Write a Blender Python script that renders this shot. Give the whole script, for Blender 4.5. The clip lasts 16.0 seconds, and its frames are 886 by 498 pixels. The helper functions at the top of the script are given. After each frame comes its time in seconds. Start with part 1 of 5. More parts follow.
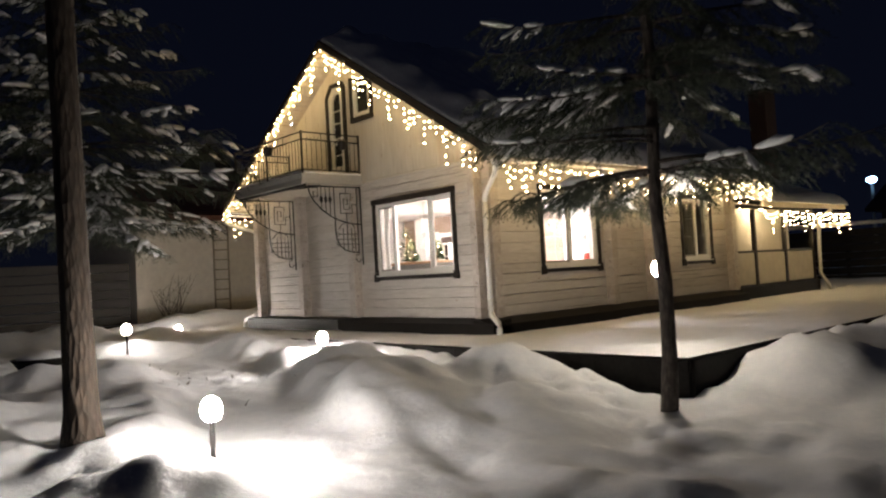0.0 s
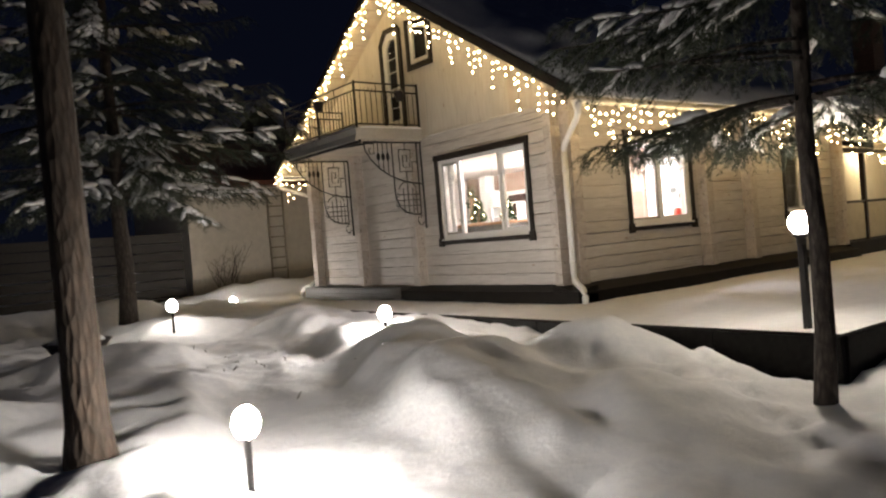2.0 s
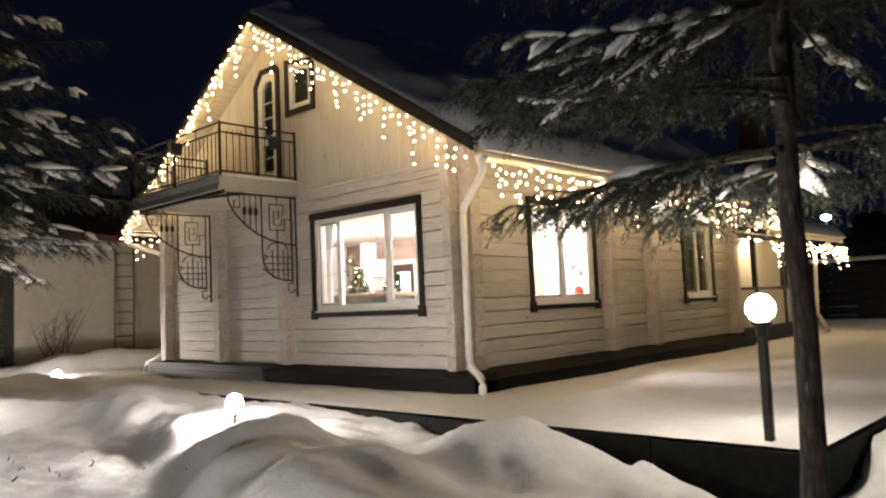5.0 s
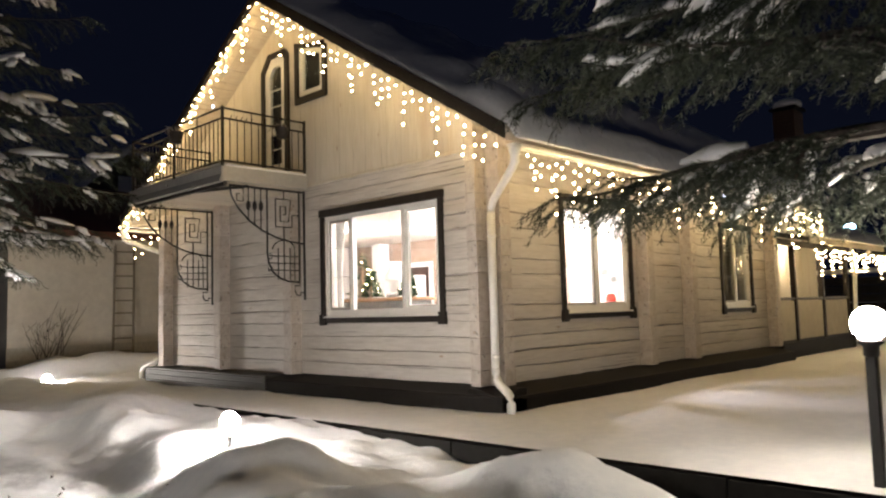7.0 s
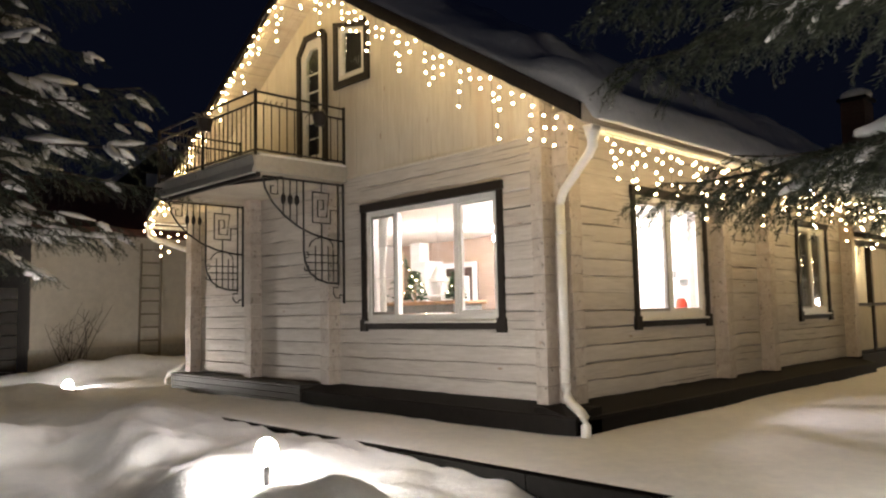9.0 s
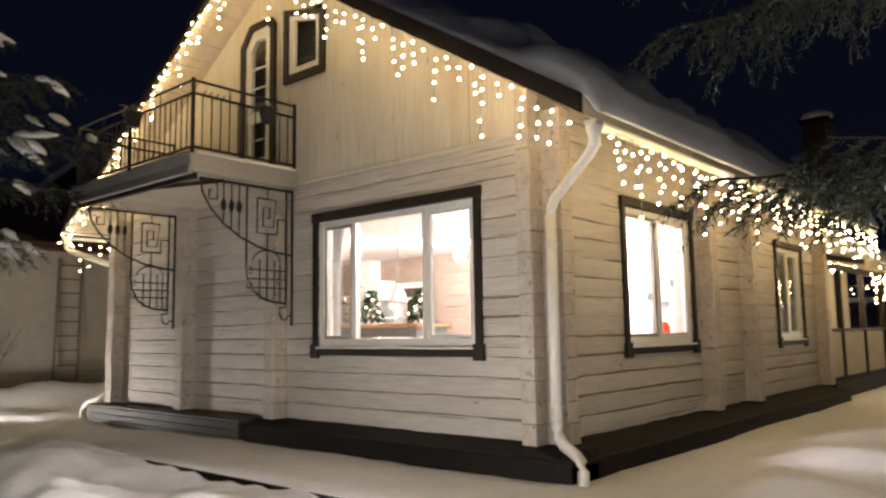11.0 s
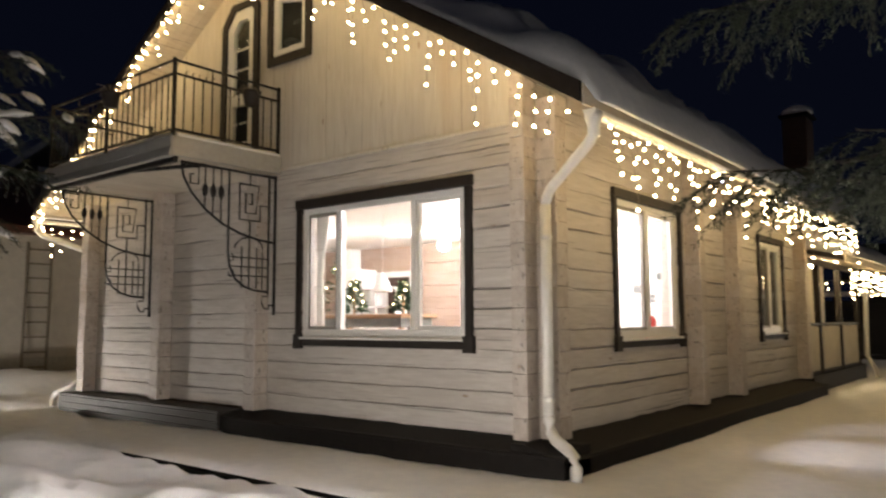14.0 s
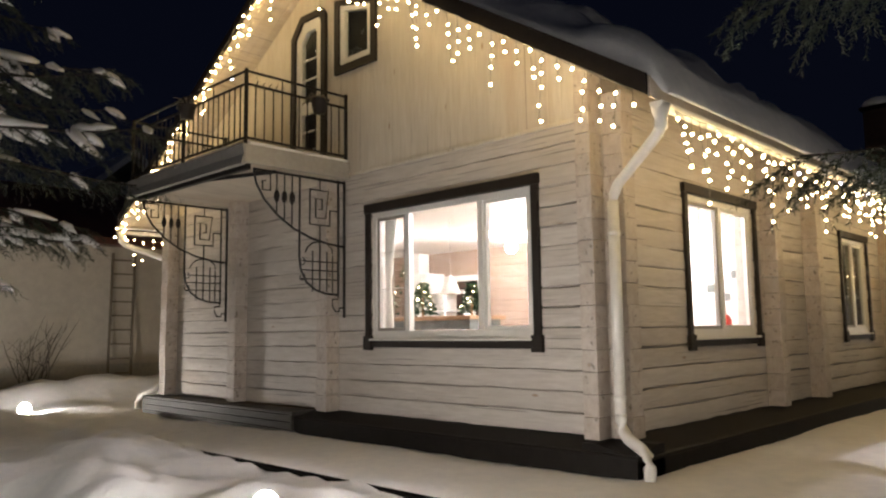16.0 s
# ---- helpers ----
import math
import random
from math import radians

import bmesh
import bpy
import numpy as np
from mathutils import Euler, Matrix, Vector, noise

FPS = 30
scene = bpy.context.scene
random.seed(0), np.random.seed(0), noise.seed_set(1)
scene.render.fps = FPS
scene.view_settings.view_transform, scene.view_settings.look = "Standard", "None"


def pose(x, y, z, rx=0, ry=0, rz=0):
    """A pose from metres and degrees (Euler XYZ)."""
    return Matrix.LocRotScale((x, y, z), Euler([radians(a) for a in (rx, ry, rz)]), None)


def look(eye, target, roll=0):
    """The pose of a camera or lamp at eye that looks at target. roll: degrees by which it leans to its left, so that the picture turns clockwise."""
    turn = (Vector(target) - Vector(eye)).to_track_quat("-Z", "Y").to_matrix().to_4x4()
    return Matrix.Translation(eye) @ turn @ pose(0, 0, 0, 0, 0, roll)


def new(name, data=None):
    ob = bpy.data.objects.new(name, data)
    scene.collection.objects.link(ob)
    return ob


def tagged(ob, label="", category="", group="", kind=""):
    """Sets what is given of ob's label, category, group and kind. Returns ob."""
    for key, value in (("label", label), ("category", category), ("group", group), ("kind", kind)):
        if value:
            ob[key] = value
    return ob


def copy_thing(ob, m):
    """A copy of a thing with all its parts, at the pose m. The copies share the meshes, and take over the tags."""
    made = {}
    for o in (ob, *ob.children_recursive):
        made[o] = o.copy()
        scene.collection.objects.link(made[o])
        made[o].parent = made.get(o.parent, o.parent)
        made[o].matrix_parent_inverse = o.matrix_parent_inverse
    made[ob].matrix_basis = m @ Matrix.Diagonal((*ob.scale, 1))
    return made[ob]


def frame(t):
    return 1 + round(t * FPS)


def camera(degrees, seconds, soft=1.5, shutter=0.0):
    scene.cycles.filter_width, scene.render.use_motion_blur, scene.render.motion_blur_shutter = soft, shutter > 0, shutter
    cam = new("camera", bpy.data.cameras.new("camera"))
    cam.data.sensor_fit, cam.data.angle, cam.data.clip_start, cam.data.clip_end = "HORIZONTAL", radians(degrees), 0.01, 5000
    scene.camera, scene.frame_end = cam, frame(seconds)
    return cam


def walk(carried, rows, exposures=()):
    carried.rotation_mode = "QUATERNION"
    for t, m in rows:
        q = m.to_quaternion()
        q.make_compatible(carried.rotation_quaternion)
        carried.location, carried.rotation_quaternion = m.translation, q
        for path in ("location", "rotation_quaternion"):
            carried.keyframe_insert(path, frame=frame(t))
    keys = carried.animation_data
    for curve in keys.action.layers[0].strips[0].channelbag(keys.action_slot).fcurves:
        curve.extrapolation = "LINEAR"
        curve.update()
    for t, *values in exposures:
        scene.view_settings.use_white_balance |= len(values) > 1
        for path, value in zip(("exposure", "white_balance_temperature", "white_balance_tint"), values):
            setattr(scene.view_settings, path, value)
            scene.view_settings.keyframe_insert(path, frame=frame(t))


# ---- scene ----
cam = camera(60.7, 16.0, soft=2.2, shutter=0.7)
PATH = [
    (0, (-9.076, -9.096, 1.086), (-7.745, -7.604, 1.15), -3.3),
    (0.5, (-8.966, -8.766, 1.083), (-7.636, -7.273, 1.139), -3.5),
    (1, (-8.748, -8.375, 1.093), (-7.453, -6.852, 1.141), -4.1),
    (1.5, (-8.521, -8.064, 1.079), (-7.32, -6.466, 1.068), -4.9),
    (2, (-8.279, -7.828, 1.125), (-7.071, -6.234, 1.098), -4.8),
    (2.5, (-8.007, -7.652, 1.14), (-6.786, -6.068, 1.113), -3.6),
    (3, (-7.84, -7.439, 1.135), (-6.415, -6.036, 1.104), -2.8),
    (5.5, (-7.059, -6.261, 1.132), (-5.613, -4.89, 1.293), -2.1),
    (6, (-6.915, -6.098, 1.135), (-5.474, -4.721, 1.3), -1.6),
    (6.5, (-6.794, -5.843, 1.163), (-5.353, -4.465, 1.323), -1.6),
    (7, (-6.609, -5.617, 1.155), (-5.169, -4.238, 1.315), -1.6),
    (7.5, (-6.376, -5.389, 1.19), (-4.966, -3.981, 1.352), -1.6),
    (8, (-6.29, -5.153, 1.195), (-4.895, -3.729, 1.357), -1.3),
    (8.5, (-6.235, -4.907, 1.21), (-4.843, -3.48, 1.373), -1.2),
    (11, (-5.566, -3.653, 1.246), (-4.064, -2.352, 1.465), -0.9),
    (11.5, (-5.542, -3.477, 1.282), (-3.882, -2.383, 1.497), -1.0),
    (12, (-5.571, -3.361, 1.287), (-3.794, -2.466, 1.486), -1.6),
    (12.5, (-5.585, -3.406, 1.269), (-3.764, -2.595, 1.438), -1.0),
    (13, (-5.598, -3.441, 1.283), (-3.806, -2.569, 1.45), -0.8),
    (13.5, (-5.584, -3.444, 1.279), (-3.937, -2.323, 1.46), -0.2),
    (14, (-5.549, -3.428, 1.271), (-3.998, -2.179, 1.461), -0.3),
    (14.5, (-5.535, -3.434, 1.265), (-4.042, -2.133, 1.547), -0.6),
    (15, (-5.541, -3.437, 1.254), (-4.068, -2.12, 1.569), -0.7),
    (15.5, (-5.561, -3.452, 1.217), (-4.107, -2.097, 1.442), -0.8),
    (16, (-5.552, -3.445, 1.192), (-4.122, -2.063, 1.405), -0.8),
]
walk(cam, [(t, look(eye, target, roll)) for t, eye, target, roll in PATH], exposures=[(0.0, 0.18), (1.5, 0.2), (3.0, 0.05), (5.5, 0.42), (7.0, 0.45), (8.5, 0.22), (11.0, 0.22), (12.5, 0.1), (14.0, 0.06), (15.0, 0.18), (16.0, 0.05)])

# light levels
SKY_GAIN, BULB_GAIN, BULB_R = 0.9, 74.0, 0.0140
GLOBE_GAIN, GLOBE_T_GAIN, ROOM_GAIN = 540.0, 200.0, 720.0

# ---- world and lamps ----
world = bpy.data.worlds.new("night_sky")
scene.world = world
world.use_nodes = True
wn = world.node_tree.nodes
wl = world.node_tree.links
wtc = wn.new("ShaderNodeTexCoord")
wsep = wn.new("ShaderNodeSeparateXYZ")
wramp = wn.new("ShaderNodeValToRGB")
wramp.color_ramp.elements[0].position, wramp.color_ramp.elements[0].color = 0.0, (0.0026, 0.0034, 0.0075, 1)
wramp.color_ramp.elements[1].position, wramp.color_ramp.elements[1].color = 0.55, (0.0018, 0.0024, 0.0062, 1)
wl.new(wtc.outputs["Generated"], wsep.inputs[0])
wl.new(wsep.outputs["Z"], wramp.inputs[0])
wl.new(wramp.outputs[0], wn["Background"].inputs[0])
wn["Background"].inputs[1].default_value = SKY_GAIN


# ---- materials ----
def rgba(c):
    return (c[0], c[1], c[2], 1.0)


class Mat:
    """A principled material with a few chained texture nodes."""

    def __init__(self, name, rough=0.7, metal=0.0):
        self.m = bpy.data.materials.new(name)
        self.m.use_nodes = True
        self.n, self.l = self.m.node_tree.nodes, self.m.node_tree.links
        self.b = self.n["Principled BSDF"]
        self.b.inputs["Roughness"].default_value = rough
        self.b.inputs["Metallic"].default_value = metal
        tc = self.n.new("ShaderNodeTexCoord")
        self.co = tc.outputs["Object"]

    def mapped(self, scale):
        mp = self.n.new("ShaderNodeMapping")
        mp.inputs["Scale"].default_value = scale
        self.l.new(self.co, mp.inputs[0])
        return mp.outputs[0]

    def noise(self, scale, detail=4.0, rough=0.6, stretch=(1, 1, 1), distort=0.0):
        t = self.n.new("ShaderNodeTexNoise")
        t.inputs["Scale"].default_value, t.inputs["Detail"].default_value = scale, detail
        t.inputs["Roughness"].default_value, t.inputs["Distortion"].default_value = rough, distort
        self.l.new(self.mapped(stretch), t.inputs["Vector"])
        return t.outputs["Fac"]

    def ramp(self, fac, stops):
        r = self.n.new("ShaderNodeValToRGB")
        e = r.color_ramp.elements
        while len(e) < len(stops):
            e.new(0.5)
        for i, (p, c) in enumerate(stops):
            e[i].position, e[i].color = p, rgba(c)
        self.l.new(fac, r.inputs[0])
        return r.outputs[0]

    def mix(self, a, b, fac, mode="MIX"):
        x = self.n.new("ShaderNodeMix")
        x.data_type, x.blend_type = "RGBA", mode
        for sock, v in ((x.inputs[6], a), (x.inputs[7], b), (x.inputs[0], fac)):
            if isinstance(v, (int, float)):
                sock.default_value = v
            elif isinstance(v, tuple):
                sock.default_value = rgba(v)
            else:
                self.l.new(v, sock)
        return x.outputs[2]

    def island(self, kind="object"):
        if kind == "object":
            return self.n.new("ShaderNodeObjectInfo").outputs["Random"]
        return self.n.new("ShaderNodeNewGeometry").outputs["Random Per Island"]

    def color(self, sock):
        if isinstance(sock, tuple):
            self.b.inputs["Base Color"].default_value = rgba(sock)
        else:
            self.l.new(sock, self.b.inputs["Base Color"])
        return self

    def bump(self, fac, strength=0.3, dist=0.01):
        bp = self.n.new("ShaderNodeBump")
        bp.inputs["Strength"].default_value, bp.inputs["Distance"].default_value = strength, dist
        self.l.new(fac, bp.inputs["Height"])
        self.l.new(bp.outputs[0], self.b.inputs["Normal"])
        return self

    def glow(self, c, s):
        self.b.inputs["Emission Color"].default_value, self.b.inputs["Emission Strength"].default_value = rgba(c), s
        return self


def timber(name, light, dark, stretch, rough=0.6, knots=True, even=0.0):
    """Thinly painted timber: long grain, knots, drying cracks and a tone of its own for each piece."""
    a = Mat(name, rough)
    grain = a.noise(9, 6, 0.65, stretch, 0.4)
    col = a.ramp(grain, [(0.30, dark), (0.62, light)])
    blot = a.noise(1.3, 3, 0.5)
    col = a.mix(col, tuple(c * 0.80 for c in light), a.ramp(blot, [(0.45, (0, 0, 0)), (0.75, (0.7, 0.7, 0.7))]))
    if knots:
        v = a.n.new("ShaderNodeTexVoronoi")
        v.inputs["Scale"].default_value = 2.3
        a.l.new(a.mapped(tuple(0.55 + 0.45 * s for s in stretch)), v.inputs["Vector"])
        k = a.ramp(v.outputs["Distance"], [(0.03, (0.75, 0.75, 0.75)), (0.085, (0, 0, 0))])
        col = a.mix(col, (0.30, 0.19, 0.11), k)
    check = a.noise(3.2, 3, 0.55, tuple(s * (0.5 if s < 1 else 4.0) for s in stretch), 0.3)
    col = a.mix(col, tuple(c * 0.42 for c in dark), a.ramp(check, [(0.63 + 0.05 * even, (0, 0, 0)), (0.67 + 0.05 * even, (0.8, 0.8, 0.8))]))
    streak = a.noise(0.9, 2, 0.5, tuple(0.18 if s < 1 else 1.6 for s in stretch))
    col = a.mix(col, (0.46, 0.34, 0.235), a.ramp(streak, [(0.62, (0, 0, 0)), (0.72, (0.45, 0.45, 0.45))]))
    tone = a.ramp(a.island(), [(0.0, tuple(q + (1 - q) * even for q in (0.86, 0.84, 0.82))), (1.0, (1.0, 1.0, 1.0))])
    a.color(a.mix(col, tone, 1.0, "MULTIPLY"))
    a.bump(grain, 0.35, 0.006)
    return a.m


LOG_G = timber("painted_log_gable", (0.64, 0.60, 0.555), (0.51, 0.465, 0.42), (2.5, 0.35, 3.0))
LOG_S = timber("painted_log_side", (0.64, 0.60, 0.555), (0.51, 0.465, 0.42), (0.35, 2.5, 3.0))
LOG_END = timber("log_end_timber", (0.58, 0.53, 0.48), (0.44, 0.375, 0.325), (1.6, 1.6, 1.2))
BOARD = timber("gable_board", (0.64, 0.595, 0.52), (0.55, 0.495, 0.41), (3.0, 3.0, 0.30), knots=True, even=0.7)
SOFFIT = timber("soffit_board", (0.66, 0.60, 0.50), (0.56, 0.48, 0.38), (0.4, 3.0, 3.0), knots=False)
PINE = timber("interior_pine", (0.42, 0.315, 0.25), (0.35, 0.25, 0.19), (0.5, 0.5, 3.0))
DECKWOOD = timber("deck_timber", (0.050, 0.045, 0.040), (0.028, 0.025, 0.022), (3.0, 0.4, 3.0))


def plain(name, c, rough, metal=0.0, var=0.25, scale=14, bump=0.15, dist=0.003, spec=0.5):
    a = Mat(name, rough, metal)
    a.b.inputs["Specular IOR Level"].default_value = spec
    n1 = a.noise(scale, 5, 0.6)
    lo, hi = tuple(x * (1 - var) for x in c), tuple(min(1.0, x * (1 + var * 0.6)) for x in c)
    col = a.ramp(n1, [(0.3, lo), (0.7, hi)])
    big = a.noise(scale / 9, 3, 0.5)
    col = a.mix(col, tuple(x * (1 - 0.6 * var) for x in c), a.ramp(big, [(0.5, (0, 0, 0)), (0.8, (0.6, 0.6, 0.6))]))
    a.color(col)
    a.bump(n1, bump, dist)
    return a.m


TRIM = plain("dark_brown_trim", (0.022, 0.017, 0.014), 0.55, spec=0.25)
PLINTH = plain("dark_plinth", (0.011, 0.009, 0.0078), 0.6, var=0.35, spec=0.12)
KERB = plain("dark_kerb", (0.011, 0.010, 0.009), 0.75, var=0.4, spec=0.12)
PVC = plain("white_window_frame", (0.74, 0.73, 0.70), 0.35, var=0.05, bump=0.02)
# darker copy of the white frame: shade of the inset put into the colour
SASH_SHADED = plain("shaded_inner_sash", (0.30, 0.28, 0.25), 0.4, var=0.08, bump=0.02)
PIPE = plain("white_painted_pipe", (0.76, 0.74, 0.70), 0.35, var=0.08, bump=0.03)
SHEET = plain("grey_metal_flashing", (0.36, 0.35, 0.33), 0.45, 0.3, var=0.12)
ROOF = plain("dark_metal_roof", (0.020, 0.017, 0.015), 0.45, 0.2)
IRON = plain("black_wrought_iron", (0.014, 0.012, 0.011), 0.5, 0.4)
BRICK = plain("chimney_brick", (0.075, 0.042, 0.03), 0.85)
STUCCO = plain("pale_render", (0.52, 0.48, 0.41), 0.9, var=0.12, scale=5)
REDROOF = plain("red_brown_roof", (0.10, 0.035, 0.022), 0.6)
FENCE = plain("dark_fence_paint", (0.030, 0.026, 0.023), 0.8, var=0.35)
CONCRETE = plain("pale_coping", (0.42, 0.40, 0.35), 0.9, var=0.2)
WIRE = plain("clear_light_wire", (0.20, 0.19, 0.16), 0.5)
LADDER = plain("grey_ladder_wood", (0.20, 0.17, 0.13), 0.8)
WHITEWALL = plain("white_plaster", (0.80, 0.77, 0.72), 0.9, var=0.05, scale=6)
CLOTH = plain("white_curtain", (0.80, 0.78, 0.74), 0.9, var=0.06)
GREYCLOTH = plain("grey_upholstery", (0.20, 0.21, 0.20), 0.9)
TABLEWOOD = plain("table_wood", (0.40, 0.24, 0.13), 0.45)
FLOORWOOD = plain("floor_laminate", (0.30, 0.19, 0.11), 0.4)
REDPAINT = plain("red_enamel", (0.55, 0.06, 0.03), 0.4)
GREENNEEDLE = plain("artificial_needles", (0.02, 0.06, 0.025), 0.7)
# near-black tone that stands for the darkness of unlit rooms
DARKVOID = plain("dark_unlit_interior", (0.05, 0.045, 0.04), 0.9)


def snow_mat():
    a = Mat("snow", 0.75)
    big, mid, fine = a.noise(0.9, 3, 0.5), a.noise(7, 5, 0.65), a.noise(70, 4, 0.7)
    col = a.ramp(mid, [(0.3, (0.76, 0.77, 0.80)), (0.7, (0.86, 0.86, 0.87))])
    col = a.mix(col, (0.70, 0.70, 0.72), a.ramp(big, [(0.5, (0, 0, 0)), (0.8, (0.5, 0.5, 0.5))]))
    a.color(col)
    a.b.inputs["Subsurface Weight"].default_value = 0.0
    add = a.n.new("ShaderNodeMath")
    add.operation = "MULTIPLY_ADD"
    a.l.new(fine, add.inputs[0])
    add.inputs[1].default_value = 0.25
    a.l.new(mid, add.inputs[2])
    a.bump(add.outputs[0], 0.5, 0.035)
    return a.m


SNOW = snow_mat()


def bark(name, c):
    a = Mat(name, 0.9)
    v = a.n.new("ShaderNodeTexVoronoi")
    v.inputs["Scale"].default_value = 16
    a.l.new(a.mapped((1.6, 1.6, 0.45)), v.inputs["Vector"])
    n1 = a.noise(22, 6, 0.7, (1, 1, 0.5))
    col = a.ramp(v.outputs["Distance"], [(0.05, c), (0.5, tuple(x * 0.45 for x in c))])
    col = a.mix(col, tuple(min(1, x * 1.5) for x in c), a.ramp(n1, [(0.5, (0, 0, 0)), (0.75, (0.7, 0.7, 0.7))]))
    a.color(col)
    a.bump(v.outputs["Distance"], 0.9, 0.02)
    return a.m


BARK_PINE = bark("pine_bark", (0.044, 0.028, 0.017))
BARK_SPRUCE = bark("spruce_bark", (0.075, 0.060, 0.050))


def needles():
    a = Mat("spruce_needles", 0.65)
    a.color(a.ramp(a.island("island"), [(0.0, (0.007, 0.012, 0.006)), (0.6, (0.016, 0.026, 0.011)), (1.0, (0.040, 0.046, 0.022))]))
    return a.m


NEEDLE = needles()


def glass():
    m = bpy.data.materials.new("window_glass")
    m.use_nodes = True
    n, l = m.node_tree.nodes, m.node_tree.links
    out = n["Material Output"]
    n.remove(n["Principled BSDF"])
    tr, gl, mx, fr = (n.new("ShaderNodeBsdfTransparent"), n.new("ShaderNodeBsdfGlossy"), n.new("ShaderNodeMixShader"), n.new("ShaderNodeLayerWeight"))
    pw = n.new("ShaderNodeMath")
    pw.operation = "POWER"
    pw.inputs[1].default_value = 4.0
    ad = n.new("ShaderNodeMath")
    ad.operation = "MULTIPLY_ADD"
    ad.inputs[1].default_value, ad.inputs[2].default_value = 0.5, 0.035
    tr.inputs[0].default_value = (0.93, 0.95, 0.94, 1)
    gl.inputs["Roughness"].default_value = 0.02
    fr.inputs[0].default_value = 0.5
    l.new(fr.outputs["Facing"], pw.inputs[0]), l.new(pw.outputs[0], ad.inputs[0]), l.new(ad.outputs[0], mx.inputs[0]), l.new(tr.outputs[0], mx.inputs[1]), l.new(gl.outputs[0], mx.inputs[2])
    l.new(mx.outputs[0], out.inputs[0])
    return m


GLASS = glass()


def lamp_mat(name, c, s):
    return Mat(name, 0.4).color((0.8, 0.8, 0.8)).glow(c, s).m


BULB = lamp_mat("warm_bulb", (1.0, 0.71, 0.32), BULB_GAIN)
BULB_B = lamp_mat("cool_bulb", (0.45, 0.55, 1.0), BULB_GAIN * 0.7)
GLOBE = lamp_mat("lit_globe", (1.0, 0.92, 0.84), GLOBE_GAIN)
GLOBE_DIM = lamp_mat("dim_lit_globe", (1.0, 0.91, 0.80), GLOBE_GAIN * 0.16)
GLOBE_T = lamp_mat("lit_post_globe", (1.0, 0.88, 0.72), GLOBE_T_GAIN)
FARLAMP = lamp_mat("far_street_lamp", (0.28, 0.58, 1.0), 40.0)
ROOMLAMP = lamp_mat("room_lamp_shade", (1.0, 0.92, 0.95), ROOM_GAIN)
# glow of the fill light added under the terrace canopy
CANOPY_FILL = lamp_mat("canopy_fill_glow", (1.0, 0.80, 0.48), 160.0)


# ---- building helpers ----
def part(name, bm, material, parent=None, label="", smooth=False, mats=()):
    me = bpy.data.meshes.new(name)
    bmesh.ops.recalc_face_normals(bm, faces=bm.faces)
    bm.to_mesh(me)
    bm.free()
    me.materials.append(material)
    for x in mats:
        me.materials.append(x)
    if smooth:
        for p in me.polygons:
            p.use_smooth = True
    ob = new(name, me)
    if parent:
        ob.parent = parent
        ob.matrix_parent_inverse = parent.matrix_basis.inverted()
    if label:
        ob["label"] = label
    return ob


def raw(name, verts, faces, material, parent=None, label="", smooth=False):
    me = bpy.data.meshes.new(name)
    me.from_pydata(verts, [], faces)
    me.materials.append(material)
    if smooth:
        me.polygons.foreach_set("use_smooth", [True] * len(me.polygons))
    ob = new(name, me)
    if parent:
        ob.parent = parent
        ob.matrix_parent_inverse = parent.matrix_basis.inverted()
    if label:
        ob["label"] = label
    return ob


def thing(name, at, label, category, group="", kind=""):
    ob = new(name)
    ob.empty_display_size = 0.1
    ob.matrix_basis = Matrix.Translation(at)
    return tagged(ob, label, category, group, kind)


def box(bm, x0, x1, y0, y1, z0, z1, bevel=0.0):
    m = Matrix.Translation(((x0 + x1) / 2, (y0 + y1) / 2, (z0 + z1) / 2)) @ Matrix.Diagonal((abs(x1 - x0), abs(y1 - y0), abs(z1 - z0), 1))
    r = bmesh.ops.create_cube(bm, size=1.0, matrix=m)
    if bevel:
        es = {e for v in r["verts"] for e in v.link_edges}
        bmesh.ops.bevel(bm, geom=list(es), offset=bevel, segments=1, affect="EDGES", profile=0.7)
    return bm


def boxes(*b, bevel=0.0):
    bm = bmesh.new()
    for q in b:
        box(bm, *q, bevel=bevel)
    return bm


def ring(p, axis, r, n, flat=1.0):
    q = Vector(axis).to_track_quat("Z", "Y")
    return [Vector(p) + q @ Vector((math.cos(2 * math.pi * i / n) * r, math.sin(2 * math.pi * i / n) * r * flat, 0)) for i in range(n)]


def tube(bm, pts, r, n=8, closed=False):
    """A tube along a line of points; r is one radius or one for each point."""
    pts = [Vector(p) for p in pts]
    rs = list(r) if isinstance(r, (list, tuple)) else [r] * len(pts)
    rows = []
    for i, p in enumerate(pts):
        a = pts[max(i - 1, 0)] if not closed else pts[i - 1]
        b = pts[min(i + 1, len(pts) - 1)] if not closed else pts[(i + 1) % len(pts)]
        t = (b - a).normalized()
        ref = Vector((0, 0, 1)) if abs(t.z) < 0.9 else Vector((1, 0, 0))
        u = t.cross(ref).normalized()
        w = t.cross(u)
        rows.append([bm.verts.new(p + (u * math.cos(2 * math.pi * k / n) + w * math.sin(2 * math.pi * k / n)) * rs[i]) for k in range(n)])
    for i in range(len(rows) if closed else len(rows) - 1):
        a, b = rows[i], rows[(i + 1) % len(rows)]
        for k in range(n):
            bm.faces.new((a[k], a[(k + 1) % n], b[(k + 1) % n], b[k]))
    if not closed:
        bm.faces.new(rows[0][::-1]), bm.faces.new(rows[-1])
    return bm


